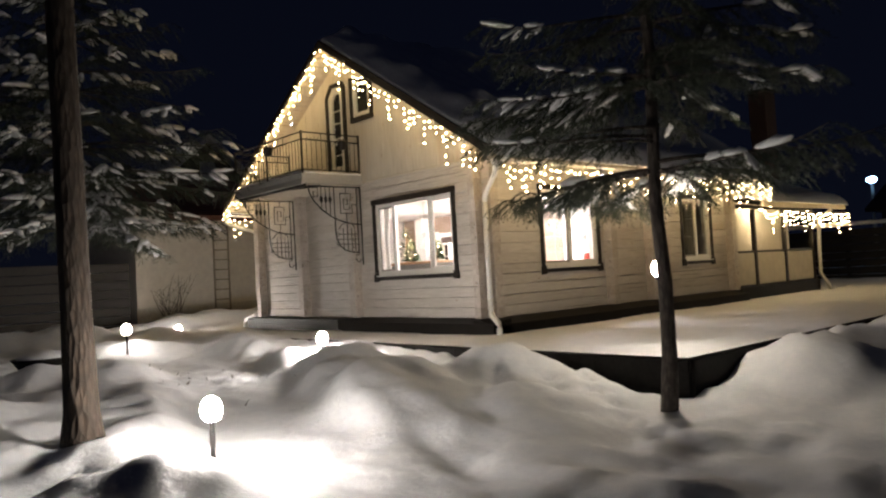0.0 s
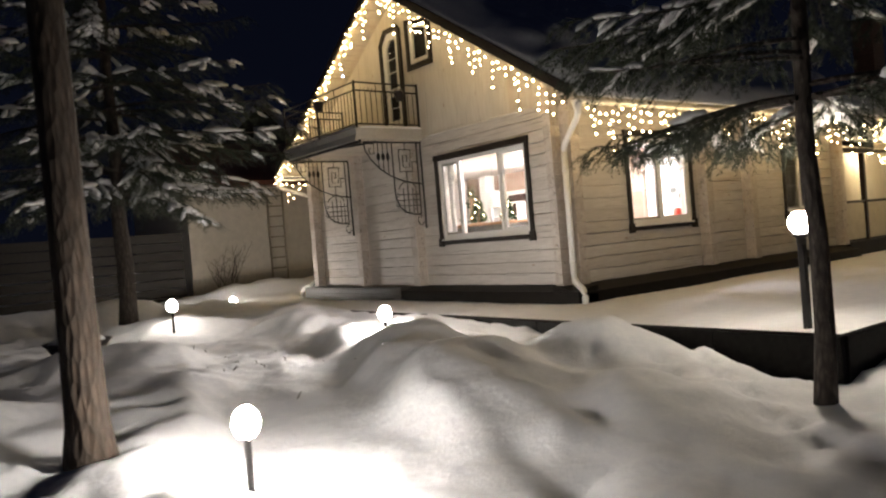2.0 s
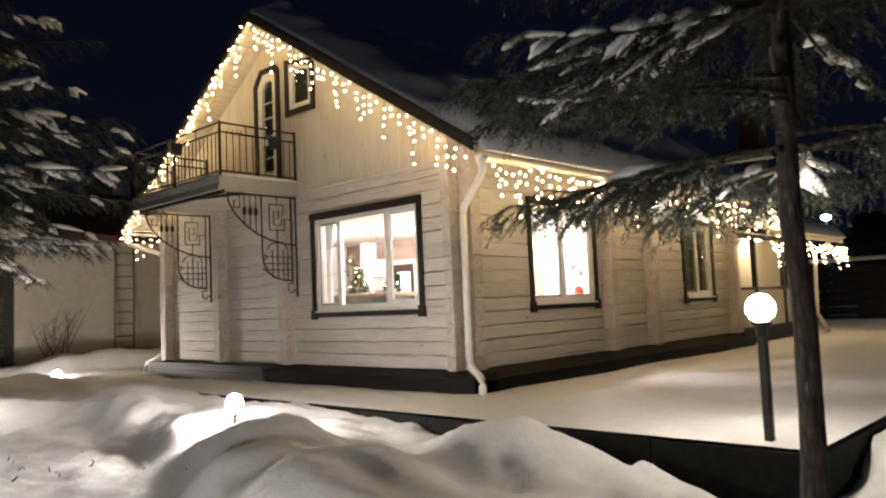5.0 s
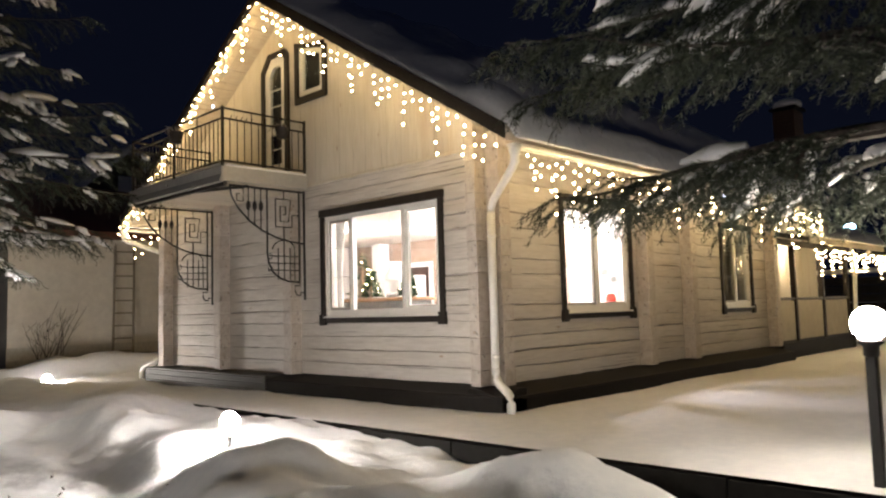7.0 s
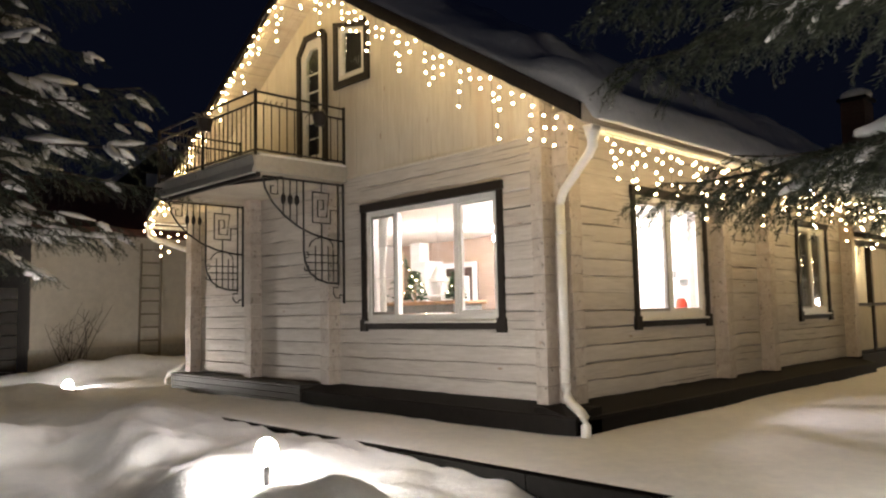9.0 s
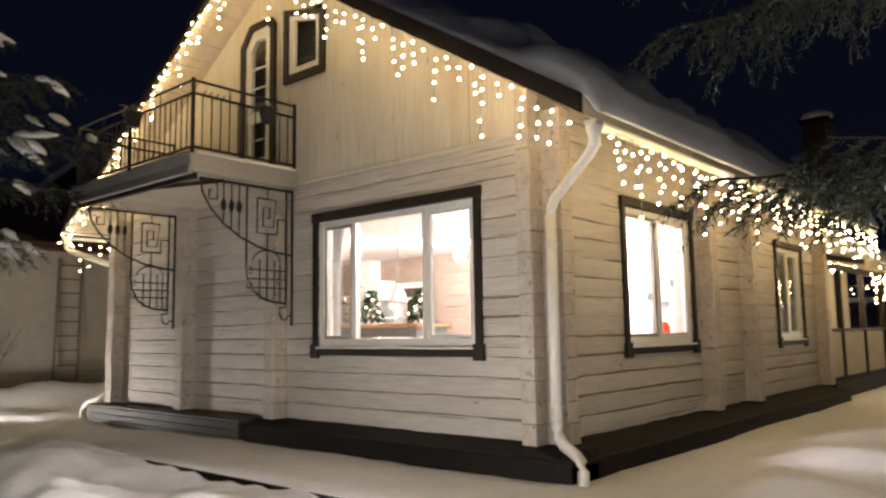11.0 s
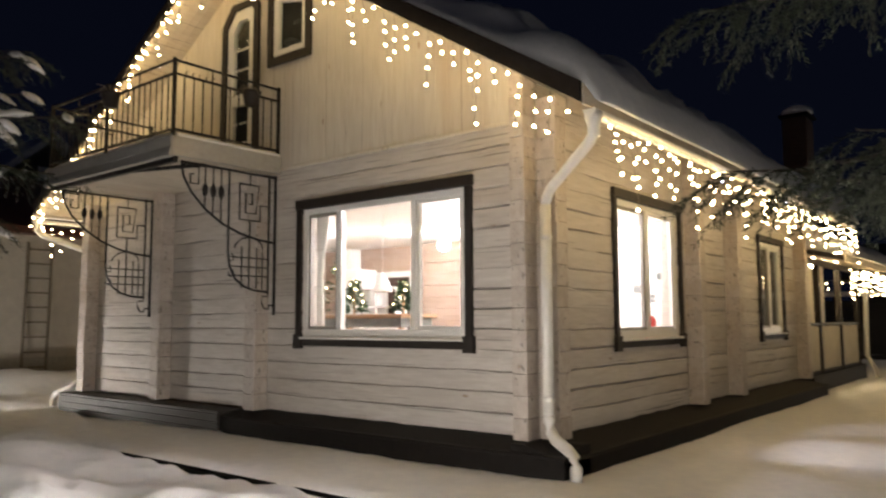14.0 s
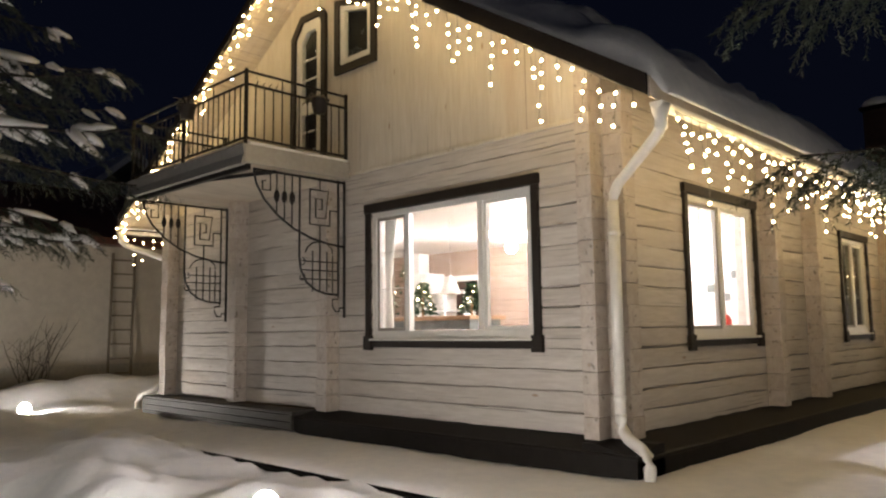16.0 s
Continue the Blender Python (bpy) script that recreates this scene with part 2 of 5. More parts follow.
def lathe(bm, cx, cy, prof, n=20):
    rows = [[bm.verts.new((cx + r * math.cos(2 * math.pi * k / n), cy + r * math.sin(2 * math.pi * k / n), z)) for k in range(n)] for r, z in prof]
    for a, b in zip(rows, rows[1:]):
        for k in range(n):
            bm.faces.new((a[k], a[(k + 1) % n], b[(k + 1) % n], b[k]))
    bm.faces.new(rows[0][::-1]), bm.faces.new(rows[-1])
    return bm


def arc(cx, cz, rx, rz, a0, a1, n=14):
    return [(cx + rx * math.cos(radians(a0 + (a1 - a0) * i / n)), cz + rz * math.sin(radians(a0 + (a1 - a0) * i / n))) for i in range(n + 1)]


def gable(u, d, v):
    """Along the gable wall, outwards is minus d."""
    return Vector((d, u, v))


def side(u, d, v):
    return Vector((u, d, v))


def prism(bm, to, profile, u0, u1):
    """A (d, v) profile drawn out from u0 to u1."""
    a = [bm.verts.new(to(u0, d, v)) for d, v in profile]
    b = [bm.verts.new(to(u1, d, v)) for d, v in profile]
    n = len(profile)
    for k in range(n):
        bm.faces.new((a[k], a[(k + 1) % n], b[(k + 1) % n], b[k]))
    bm.faces.new(a[::-1]), bm.faces.new(b)
    return bm


def plate(bm, to, outline, d0, d1):
    """A (u, v) outline with thickness from d0 to d1."""
    a = [bm.verts.new(to(u, d0, v)) for u, v in outline]
    b = [bm.verts.new(to(u, d1, v)) for u, v in outline]
    n = len(outline)
    for k in range(n):
        bm.faces.new((a[k], a[(k + 1) % n], b[(k + 1) % n], b[k]))
    bm.faces.new(a[::-1]), bm.faces.new(b)
    return bm


def minus(rects, hole):
    h0, h1, g0, g1 = hole
    out = []
    for u0, u1, v0, v1 in rects:
        if u1 <= h0 or u0 >= h1 or v1 <= g0 or v0 >= g1:
            out.append((u0, u1, v0, v1))
            continue
        if u0 < h0:
            out.append((u0, h0, v0, v1))
        if u1 > h1:
            out.append((h1, u1, v0, v1))
        a, b = max(u0, h0), min(u1, h1)
        if v0 < g0:
            out.append((a, b, v0, g0))
        if v1 > g1:
            out.append((a, b, g1, v1))
    return out


rnd = random.Random(7)

# ---- sizes of the house ----
WID, LEN = 7.8, 8.4
Z0, COURSE, NC = 0.28, 0.183, 15
ZL = Z0 + COURSE * NC
RIDGE_Y, RIDGE_Z, EAVE_Y, EAVE_Z = 3.93, 6.0, -0.74, 3.07
SLOPE = (RIDGE_Z - EAVE_Z) / (RIDGE_Y - EAVE_Y)
VERGE, ROOF_END = -0.56, 8.95
LEFT_EAVE = 2 * RIDGE_Y - EAVE_Y


def roof_z(y):
    return RIDGE_Z - SLOPE * abs(y - RIDGE_Y)


W1, W2, W3 = (0.685, 3.12, 1.0, 2.62), (1.42, 3.19, 0.98, 2.62), (6.2, 7.55, 0.96, 2.55)
DOOR, ATTIC = (3.88, 4.60, 3.22, 5.24), (2.94, 3.70, 4.29, 5.24)


def opening(w, m=0.09):
    return (w[0] + m, w[1] - m, w[2] + m, w[3] - m)


# ---- ground ----
MOUNDS = [  # x, y, height, radius along, radius across, turn
    (-4.10, -2.60, 0.23, 1.2, 0.8, 45), (-3.45, -0.85, 0.21, 0.8, 0.6, 60), (-3.85, 0.5, 0.14, 0.4, 0.35, 0), (-2.30, -2.40, 0.37, 0.60, 0.50, 80),
    (-2.75, 0.9, 0.16, 0.8, 0.6, 20), (-3.2, 2.6, 0.18, 0.9, 0.6, 90), (-2.4, 4.4, 0.16, 0.9, 0.6, 90), (-4.4, 4.6, 0.22, 0.9, 0.9, 0),
    (-0.05, -5.25, 0.50, 0.8, 0.8, 20), (1.9, -5.25, 0.42, 1.5, 0.8, 0), (4.6, -5.4, 0.46, 1.8, 0.9, 0), (-2.15, -3.45, 0.20, 0.7, 0.5, 90), (6.8, -7.0, 0.6, 1.8, 1.0, 0),
]
BANKS = [
    (-7.6, -4.1, 0.22, 0.8, 0.5, 10), (-7.05, -3.15, 0.12, 0.6, 0.45, 30), (-8.5, -1.0, 0.25, 1.2, 0.8, 0), (-6.2, 1.4, 0.15, 1.2, 0.7, 0), (-3.3, -4.0, 0.12, 0.9, 0.5, 60),
    (-2.2, 8.3, 0.14, 0.9, 0.5, 0), (-4.5, 9.0, 0.35, 1.6, 0.9, 0), (1.5, 11.6, 0.34, 2.5, 1.0, 0), (-1.2, 11.4, 0.2, 1.2, 0.8, 0), (-7.5, 8.5, 0.4, 2.0, 1.0, 0),
    (-4.2, -5.0, 0.10, 0.8, 0.6, 0), (-6.4, -4.35, 0.10, 0.5, 0.35, 0),
]
PRINTS = [(-3.35 + 0.23 * k + 0.09 * (k % 2), -5.3 + 0.33 * k, 0.12) for k in range(9)] + [(-5.4 + 0.3 * k, -1.2 + 0.42 * k + 0.12 * (k % 2), 0.13) for k in range(12)] + [(-2.9 + 0.25 * (k % 3), -3.9 + 0.3 * k, 0.10) for k in range(5)]
TX0, TY0, TY1 = -1.64, -4.66, 5.35  # the edges of the paved terrace


def smooth(a, b, x):
    t = min(1.0, max(0.0, (x - a) / (b - a)))
    return t * t * (3 - 2 * t)


def yard_z(x, y):
    z = -0.44 + 0.40 * smooth(-5.6, -1.6, y) * (1 - 0.55 * smooth(-4.0, -2.0, x) * (1 - smooth(-2.5, 0.5, y)))
    z += 0.03 * smooth(0, 5, y)
    for mx, my, h, ra, rb, turn in MOUNDS + BANKS:
        c, s = math.cos(radians(turn)), math.sin(radians(turn))
        dx, dy = x - mx, y - my
        q = ((dx * c + dy * s) / ra) ** 2 + ((dy * c - dx * s) / rb) ** 2
        if q < 6:
            z += h * math.exp(-q ** 1.5) * (1 + 0.35 * noise.noise(Vector((x * 1.9, y * 1.9, mx))))
    near = smooth(30, 10, abs(x) + abs(y) * 0.5)
    z += near * (0.10 * noise.fractal(Vector((x * 0.9, y * 0.9, 3.0)), 1.0, 2.0, 3) + 0.05 * noise.noise(Vector((x * 2.6, y * 2.6, 1.0))) + 0.016 * noise.noise(Vector((x * 7.5, y * 7.5, 6.0))))
    for fx, fy, fr in PRINTS:
        q = ((x - fx) / fr) ** 2 + ((y - fy) / fr) ** 2
        if q < 5:
            z -= 0.09 * math.exp(-q * q)
    lump = noise.noise(Vector((x * 1.7, y * 1.7, 9.0)))
    z += near * 0.05 * max(0.0, lump) ** 0.5
    return z


PATHWAY = [(-9.2, -9.2, -0.42), (-7.9, -7.5, -0.42), (-7.0, -6.2, -0.40), (-6.2, -4.9, -0.36), (-5.8, -3.6, -0.32), (-5.6, -2.25, -0.28), (-4.95, -0.6, -0.20), (-4.55, 0.6, -0.15), (-4.2, 2.6, -0.08)]


def trodden(x, y, z):
    """The walked path: a lower, lumpy floor between the heaps."""
    best, pz = 9.0, 0.0
    for (ax, ay, az), (bx, by, bz) in zip(PATHWAY, PATHWAY[1:]):
        dx, dy = bx - ax, by - ay
        f = min(1.0, max(0.0, ((x - ax) * dx + (y - ay) * dy) / (dx * dx + dy * dy)))
        d = math.hypot(x - ax - dx * f, y - ay - dy * f)
        if d < best:
            best, pz = d, az + (bz - az) * f
    w = smooth(0.95, 0.42, best + 0.16 * noise.noise(Vector((x * 1.6, y * 1.6, 14.0))))
    if w <= 0:
        return z
    tread = 0.035 * noise.noise(Vector((x * 3.2, y * 3.2, 21.0))) + 0.028 * noise.noise(Vector((x * 8.0, y * 8.0, 22.0)))
    return z * (1 - w) + (pz + tread) * w


def ground_z(x, y):
    z = trodden(x, y, yard_z(x, y))
    if x > TX0 and TY0 < y < TY1:  # below the slab
        z = -0.55
    elif y >= TY1 and x > TX0:
        z = 0.02 + (z - 0.0) * smooth(TY1, TY1 + 2.5, y)
    return z


def axis_steps(*spans):
    out = []
    for a, b, st in spans:
        out += list(np.arange(a, b - 1e-6, st))
    return [float(q) for q in out]


gx = axis_steps((-400, -40, 60), (-40, -12, 4), (-12, -9, 0.4), (-9, TX0 - 0.03, 0.085)) + [TX0 - 0.03, TX0 + 0.05] + axis_steps((TX0 + 0.25, 9, 0.25), (9, 24, 1.0), (24, 60, 6), (60, 461, 80))
gy = axis_steps((-400, -40, 60), (-40, -12, 4), (-12, -8, 0.3), (-8, TY0 - 0.03, 0.10)) + [TY0 - 0.03, TY0 + 0.05] + axis_steps((TY0 + 0.15, TY1 - 0.05, 0.085)) + [TY1 - 0.02, TY1 + 0.03] + axis_steps((TY1 + 0.15, 14, 0.2), (14, 40, 2), (40, 461, 60))
gv = [(x, y, ground_z(x, y)) for y in gy for x in gx]
nx = len(gx)
gf = [(j * nx + i, j * nx + i + 1, (j + 1) * nx + i + 1, (j + 1) * nx + i) for j in range(len(gy) - 1) for i in range(nx - 1)]
tagged(raw("ground", gv, gf, SNOW, smooth=True), "deep white snow heaped in soft mounds over the yard", "snow", kind="structure")

# the terrace slab: a thin trodden snow layer on a dark-edged platform
terrace = thing("pavement", (TX0, TY0, -0.5), "raised terrace platform round the house under thin snow", "terrace", kind="structure")
part("slab", boxes((TX0 + 0.02, 24, TY0 + 0.02, TY1, -0.55, -0.02)), KERB, terrace)
for i in range(8):
    y0 = TY0 + i * (TY1 - TY0) / 8
    part("kerb", boxes((TX0 - 0.02, TX0 + 0.06, y0 + 0.003, y0 + (TY1 - TY0) / 8 - 0.003, -0.5, -0.012 + 0.004 * (i % 2)), bevel=0.006), KERB, terrace)
for i in range(9):
    x0 = TX0 + 0.06 + i * 1.5
    part("kerb", boxes((x0 + 0.003, x0 + 1.497, TY0 - 0.02, TY0 + 0.06, -0.5, -0.012 + 0.004 * (i % 2)), bevel=0.006), KERB, terrace)
tx = [TX0 + 0.005, TX0 + 0.05, TX0 + 0.12] + axis_steps((TX0 + 0.25, 4, 0.16), (4, 24.01, 0.5))
ty = [TY0 + 0.005, TY0 + 0.05, TY0 + 0.12] + axis_steps((TY0 + 0.25, TY1, 0.16)) + [TY1]


def terrace_z(x, y):
    e = smooth(0.0, 0.25, min(x - TX0, y - TY0))
    z = 0.018 * noise.fractal(Vector((x * 0.8, y * 0.8, 5)), 1.0, 2.0, 3) + 0.01 * noise.noise(Vector((x * 4, y * 4, 2)))
    z += 0.03 * smooth(0.5, 0.9, x - TX0) * smooth(0.1, 0.5, noise.noise(Vector((x * 0.25, y * 1.1, 8))))
    return 0.012 + e * (0.012 + max(z, -0.015))


tn = len(tx)
part_snow = raw("terrace_snow", [(x, y, terrace_z(x, y)) for y in ty for x in tx], [(j * tn + i, j * tn + i + 1, (j + 1) * tn + i + 1, (j + 1) * tn + i) for j in range(len(ty) - 1) for i in range(tn - 1)], SNOW, terrace, smooth=True)

# ---- the house: walls of squared logs ----
wall_gable = thing("wall_west", (0, 0, Z0), "cream-painted squared-log gable wall with weathered joints", "wall", kind="structure")
wall_side = thing("wall_south", (0.3, 0, Z0), "cream-painted squared-log long wall with weathered joints", "wall", kind="structure")


def log_piece(name, to, u0, u1, v0, v1, material, parent, dj=0.0):
    c, bv = rnd.choice((0.010, 0.03, 0.045, 0.057)), rnd.uniform(0.005, 0.015)
    prof = [(0.06, v0), (dj + c, v0 + 0.002), (dj, v0 + bv), (dj - 0.003, (v0 + v1) / 2), (dj, v1 - bv * 0.7), (dj + c, v1 - 0.001), (0.06, v1), (0.2, v1), (0.2, v0)]
    n = max(1, int((u1 - u0) / 0.22))
    bm = bmesh.new()
    rows = []
    for i in range(n + 1):
        q = u0 + (u1 - u0) * i / n
        w = 0.0 if i in (0, n) else 1.0
        rows.append([bm.verts.new(to(q, d + (w * rnd.uniform(-0.003, 0.003) if d < 0.055 else 0), v + (w * rnd.uniform(-0.009, 0.009) if d < 0.055 else 0))) for d, v in prof])
    m = len(prof)
    for a, b in zip(rows, rows[1:]):
        for k in range(m):
            bm.faces.new((a[k], a[(k + 1) % m], b[(k + 1) % m], b[k]))
    bm.faces.new(rows[0][::-1]), bm.faces.new(rows[-1])
    return part(name, bm, material, parent)


for i in range(NC):
    v0, v1 = Z0 + i * COURSE, Z0 + (i + 1) * COURSE
    for r in minus([(0.2, WID - 0.2, v0, v1)], opening(W1)):
        log_piece("log", gable, *r, LOG_G, wall_gable, rnd.uniform(-0.004, 0.004))
    rects = [(0.0, LEN, v0, v1)]
    for w in (W2, W3):
        rects = [q for r in rects for q in minus([r], opening(w))]
    for r in rects:
        log_piece("log", side, *r, LOG_S, wall_side, rnd.uniform(-0.004, 0.004))

# log ends that stand out at the corners and cross walls
for i in (NC, NC + 1):  # top courses under the eave
    log_piece("log", side, 0.0, LEN, Z0 + i * COURSE, Z0 + (i + 1) * COURSE, LOG_S, wall_side)
for y0 in (0.0, 3.62, 5.62, WID - 0.2):
    for i in range(NC + 2 if y0 == 0.0 else NC):
        j = rnd.uniform(-0.007, 0.007)
        part("log_end", boxes((-0.19 + j, -0.0025, y0 + 0.004, y0 + (0.152 if y0 == 0.0 else 0.196), Z0 + i * COURSE + 0.003, Z0 + (i + 1) * COURSE - 0.001), bevel=0.004), LOG_END, wall_gable)
for x0 in (0.0, 3.32, 4.72, LEN - 0.2):
    for i in range(NC + 1):
        j = rnd.uniform(-0.007, 0.007)
        part("log_end", boxes((x0 + 0.004, x0 + 0.196, -0.19 + j, -0.0025, Z0 + i * COURSE + 0.003, Z0 + (i + 1) * COURSE - 0.001), bevel=0.004), LOG_END, wall_side)
part("corner_core", boxes((0.0, 0.2, 0.2, 0.2005, Z0, ZL)), LOG_G, wall_gable)

# far walls that close the house
tagged(part("wall_north", boxes((0.0, LEN, WID - 0.2, WID, 0, ZL)), LOG_S), "cream-painted log wall", "wall", kind="structure")
tagged(part("wall_east", boxes((LEN - 0.2, LEN, 0.2, WID - 0.2, 0, ZL)), LOG_G), "cream-painted log wall", "wall", kind="structure")
bm = bmesh.new()
plate(bm, gable, [(0, ZL), (WID, ZL), (WID, roof_z(WID) - 0.2), (RIDGE_Y, RIDGE_Z - 0.2), (0, roof_z(0) - 0.2)], LEN - 0.15, LEN)
tagged(part("wall_east_gable", bm, BOARD), "boarded gable end wall", "wall", kind="structure")

# gable boarding: upright planks cut to the roof's slope
boards = thing("wall_west_gable", (0.02, WID / 2, ZL), "vertical cream-painted boards filling the gable", "wall", kind="structure")
PW = 0.142
holes = (opening(DOOR, 0.07), opening(ATTIC, 0.07))
u = 0.0
while u < WID - 0.01:
    a, b = u, min(u + PW, WID)
    cuts = [a, b] + [q for h in holes for q in h[:2] if a + 0.004 < q < b - 0.004]
    cuts.sort()
    for a2, b2 in zip(cuts, cuts[1:]):
        segs = [(ZL + 0.01, 99.0)]
        for h in holes:
            if h[0] - 0.001 <= a2 and b2 <= h[1] + 0.001:
                segs = [s for lo, hi in segs for s in ((lo, min(hi, h[2])), (max(lo, h[3]), hi)) if s[1] - s[0] > 0.01]
        for lo, hi in segs:
            ta, tb = min(hi, roof_z(a2) - 0.12), min(hi, roof_z(b2) - 0.12)
            if min(ta, tb) <= lo:
                continue
            dj = rnd.uniform(-0.0012, 0.0012)
            part("plank", plate(bmesh.new(), gable, [(a2 + 0.0008, lo), (b2 - 0.0008, lo), (b2 - 0.0008, tb), (a2 + 0.0008, ta)], 0.012 + dj, 0.06), BOARD, boards)
    u += PW
part("backing", plate(bmesh.new(), gable, [(0.02, ZL + 0.01), (ATTIC[0] + 0.07, ZL + 0.01), (ATTIC[0] + 0.07, roof_z(ATTIC[0]) - 0.3), (0.02, roof_z(0) - 0.2)], 0.062, 0.16), BOARD, boards)
part("backing", plate(bmesh.new(), gable, [(DOOR[1] - 0.07, ZL + 0.01), (WID, ZL + 0.01), (WID, roof_z(WID) - 0.2), (DOOR[1] - 0.07, roof_z(DOOR[1]) - 0.3)], 0.062, 0.16), BOARD, boards)
part("drip_ledge", boxes((-0.022, 0.012, 0.0, WID, ZL - 0.02, ZL + 0.022), bevel=0.006), BOARD, boards)

# plinth: a sloping dark apron round the base, decked along the entrance half
plinth = thing("plinth", (-0.2, 0, 0), "dark-stained timber apron round the base of the house", "plinth", kind="structure")
part("apron", prism(bmesh.new(), gable, [(0.1, -0.1), (-0.33, -0.1), (-0.33, 0.19), (-0.315, 0.205), (-0.02, 0.275), (0.1, 0.275)], -0.41, 4.05), PLINTH, plinth)
part("apron", prism(bmesh.new(), side, [(0.1, -0.1), (-0.41, -0.1), (-0.41, 0.17), (-0.395, 0.185), (-0.02, 0.275), (0.1, 0.275)], -0.30, LEN), PLINTH, plinth)
part("ledge", boxes((-0.345, -0.28, -0.43, 4.05, 0.187, 0.214), bevel=0.005), PLINTH, plinth)
part("ledge", boxes((-0.28, LEN, -0.43, -0.365, 0.167, 0.194), bevel=0.005), PLINTH, plinth)
deck = thing("porch_deck", (-0.2, 6.0, 0), "low dark timber porch deck along the log wall", "deck")
for i in range(4):
    part("deck_board", boxes((-0.355 + i * 0.095, -0.263 + i * 0.095, 4.06, 7.98, 0.235, 0.265), bevel=0.004), DECKWOOD, deck)
for i in range(3):
    part("riser_board", boxes((-0.36, -0.336, 4.06, 7.97, -0.02 + i * 0.085, 0.06 + i * 0.085), bevel=0.004), DECKWOOD, deck)
part("deck_end", boxes((-0.335, 0.1, 7.94, 7.965, -0.05, 0.232)), DECKWOOD, deck)
part("deck_core", boxes((-0.334, 0.1, 4.065, 7.93, -0.05, 0.23)), DECKWOOD, deck)


# ---- windows ----
def glaze(win, to, u0, u1, v0, v1, d):
    p = part("pane", plate(bmesh.new(), to, [(u0, v0), (u1, v0), (u1, v1), (u0, v1)], d, d + 0.004), GLASS, win)
    p.visible_shadow = False
    return p


def bar(win, name, to, u0, u1, v0, v1, d0, d1, m, label=""):
    bm = bmesh.new()
    a, b = to(u0, d0, v0), to(u1, d1, v1)
    box(bm, min(a.x, b.x), max(a.x, b.x), min(a.y, b.y), max(a.y, b.y), min(a.z, b.z), max(a.z, b.z), bevel=0.004)
    return part(name, bm, m, win, label)


def window(name, to, w, lights, label, trim=0.10, d=0.0):
    u0, u1, v0, v1 = w
    win = thing(name, to((u0 + u1) / 2, d, v0), label, "window", kind="structure")
    t = trim
    bar(win, "casing_head", to, u0 - 0.012, u1 + 0.012, v1 - t, v1, d - 0.045, d + 0.02, TRIM, "dark brown head casing")
    bar(win, "casing_side", to, u0, u0 + t - 0.02, v0 + 0.012, v1 - t - 0.001, d - 0.034, d + 0.02, TRIM, "dark brown side casing")
    bar(win, "casing_side", to, u1 - t + 0.02, u1, v0 + 0.012, v1 - t - 0.001, d - 0.034, d + 0.02, TRIM, "dark brown side casing")
    bar(win, "casing_foot", to, u0 + t - 0.02, u1 - t + 0.02, v0 + 0.012, v0 + t - 0.015, d - 0.032, d + 0.02, TRIM, "dark brown bottom casing")
    for a, b in ((u0 - 0.022, u0 + t + 0.005), (u1 - t - 0.005, u1 + 0.022)):
        bar(win, "casing_block", to, a, b, v0 - 0.02, v0 + 0.135, d - 0.048, d - 0.001, TRIM, "dark brown corner block")
    bar(win, "window_sill", to, u0 + t - 0.01, u1 - t + 0.01, v0 + t - 0.014, v0 + t + 0.008, d - 0.060, d + 0.03, PVC, "white metal sill")
    a, b, c, e = u0 + t - 0.019, u1 - t + 0.019, v0 + t + 0.009, v1 - t - 0.002
    f = 0.062
    for nm, q in (("window_frame", (a, a + f, c, e)), ("window_frame", (b - f, b, c, e)), ("window_frame", (a + f, b - f, c, c + f + 0.02)), ("window_frame", (a + f, b - f, e - f, e))):
        bar(win, nm, to, *q, d + 0.012, d + 0.085, PVC, "white plastic frame")
    total = sum(lights)
    x = a + f
    span = b - f - x
    for i, q in enumerate(lights):
        xe = x + span * q / total
        lo, hi = x, xe
        if i < len(lights) - 1:
            bar(win, "mullion", to, xe - 0.034, xe + 0.034, c + f + 0.02, e - f, d + 0.014, d + 0.085, PVC, "white plastic mullion")
            hi = xe - 0.034
        if i > 0:
            lo = x + 0.034
        if len(lights) != 3 or i != 1:
            for s in ((lo, lo + 0.034, c + f + 0.02, e - f), (hi - 0.034, hi, c + f + 0.02, e - f), (lo + 0.034, hi - 0.034, c + f + 0.02, c + f + 0.054), (lo + 0.034, hi - 0.034, e - f - 0.034, e - f)):
                # one sash gets the grey that stands for shade in the recess
                bar(win, "sash", to, *s, d + 0.03, d + 0.08, SASH_SHADED if i == (2 if len(lights) == 3 else 0) else PVC, "grey inner sash" if i == (2 if len(lights) == 3 else 0) else "")
            lo, hi, g0, g1 = lo + 0.034, hi - 0.034, c + f + 0.054, e - f - 0.034
        else:
            g0, g1 = c + f + 0.02, e - f
        glaze(win, to, lo, hi, g0, g1, d + 0.05)
        if i == (2 if len(lights) == 3 else 0):  # thin glazing bars between the panes
            bar(win, "glazing_bar", to, (lo + hi) / 2 - 0.005, (lo + hi) / 2 + 0.005, g0, g1, d + 0.058, d + 0.066, PVC)
            for f2 in (0.36, 0.70):
                gz = g0 + (g1 - g0) * f2
                bar(win, "glazing_bar", to, lo, hi, gz - 0.005, gz + 0.005, d + 0.067, d + 0.074, PVC)
        x = xe
    return win


window("window_1", gable, W1, (0.60, 1.052, 0.498), "large three-part white window with dark brown casing, lit inside")
window("window_2", side, W2, (1.0, 1.0), "white two-part window with dark brown casing, lit inside", trim=0.095)
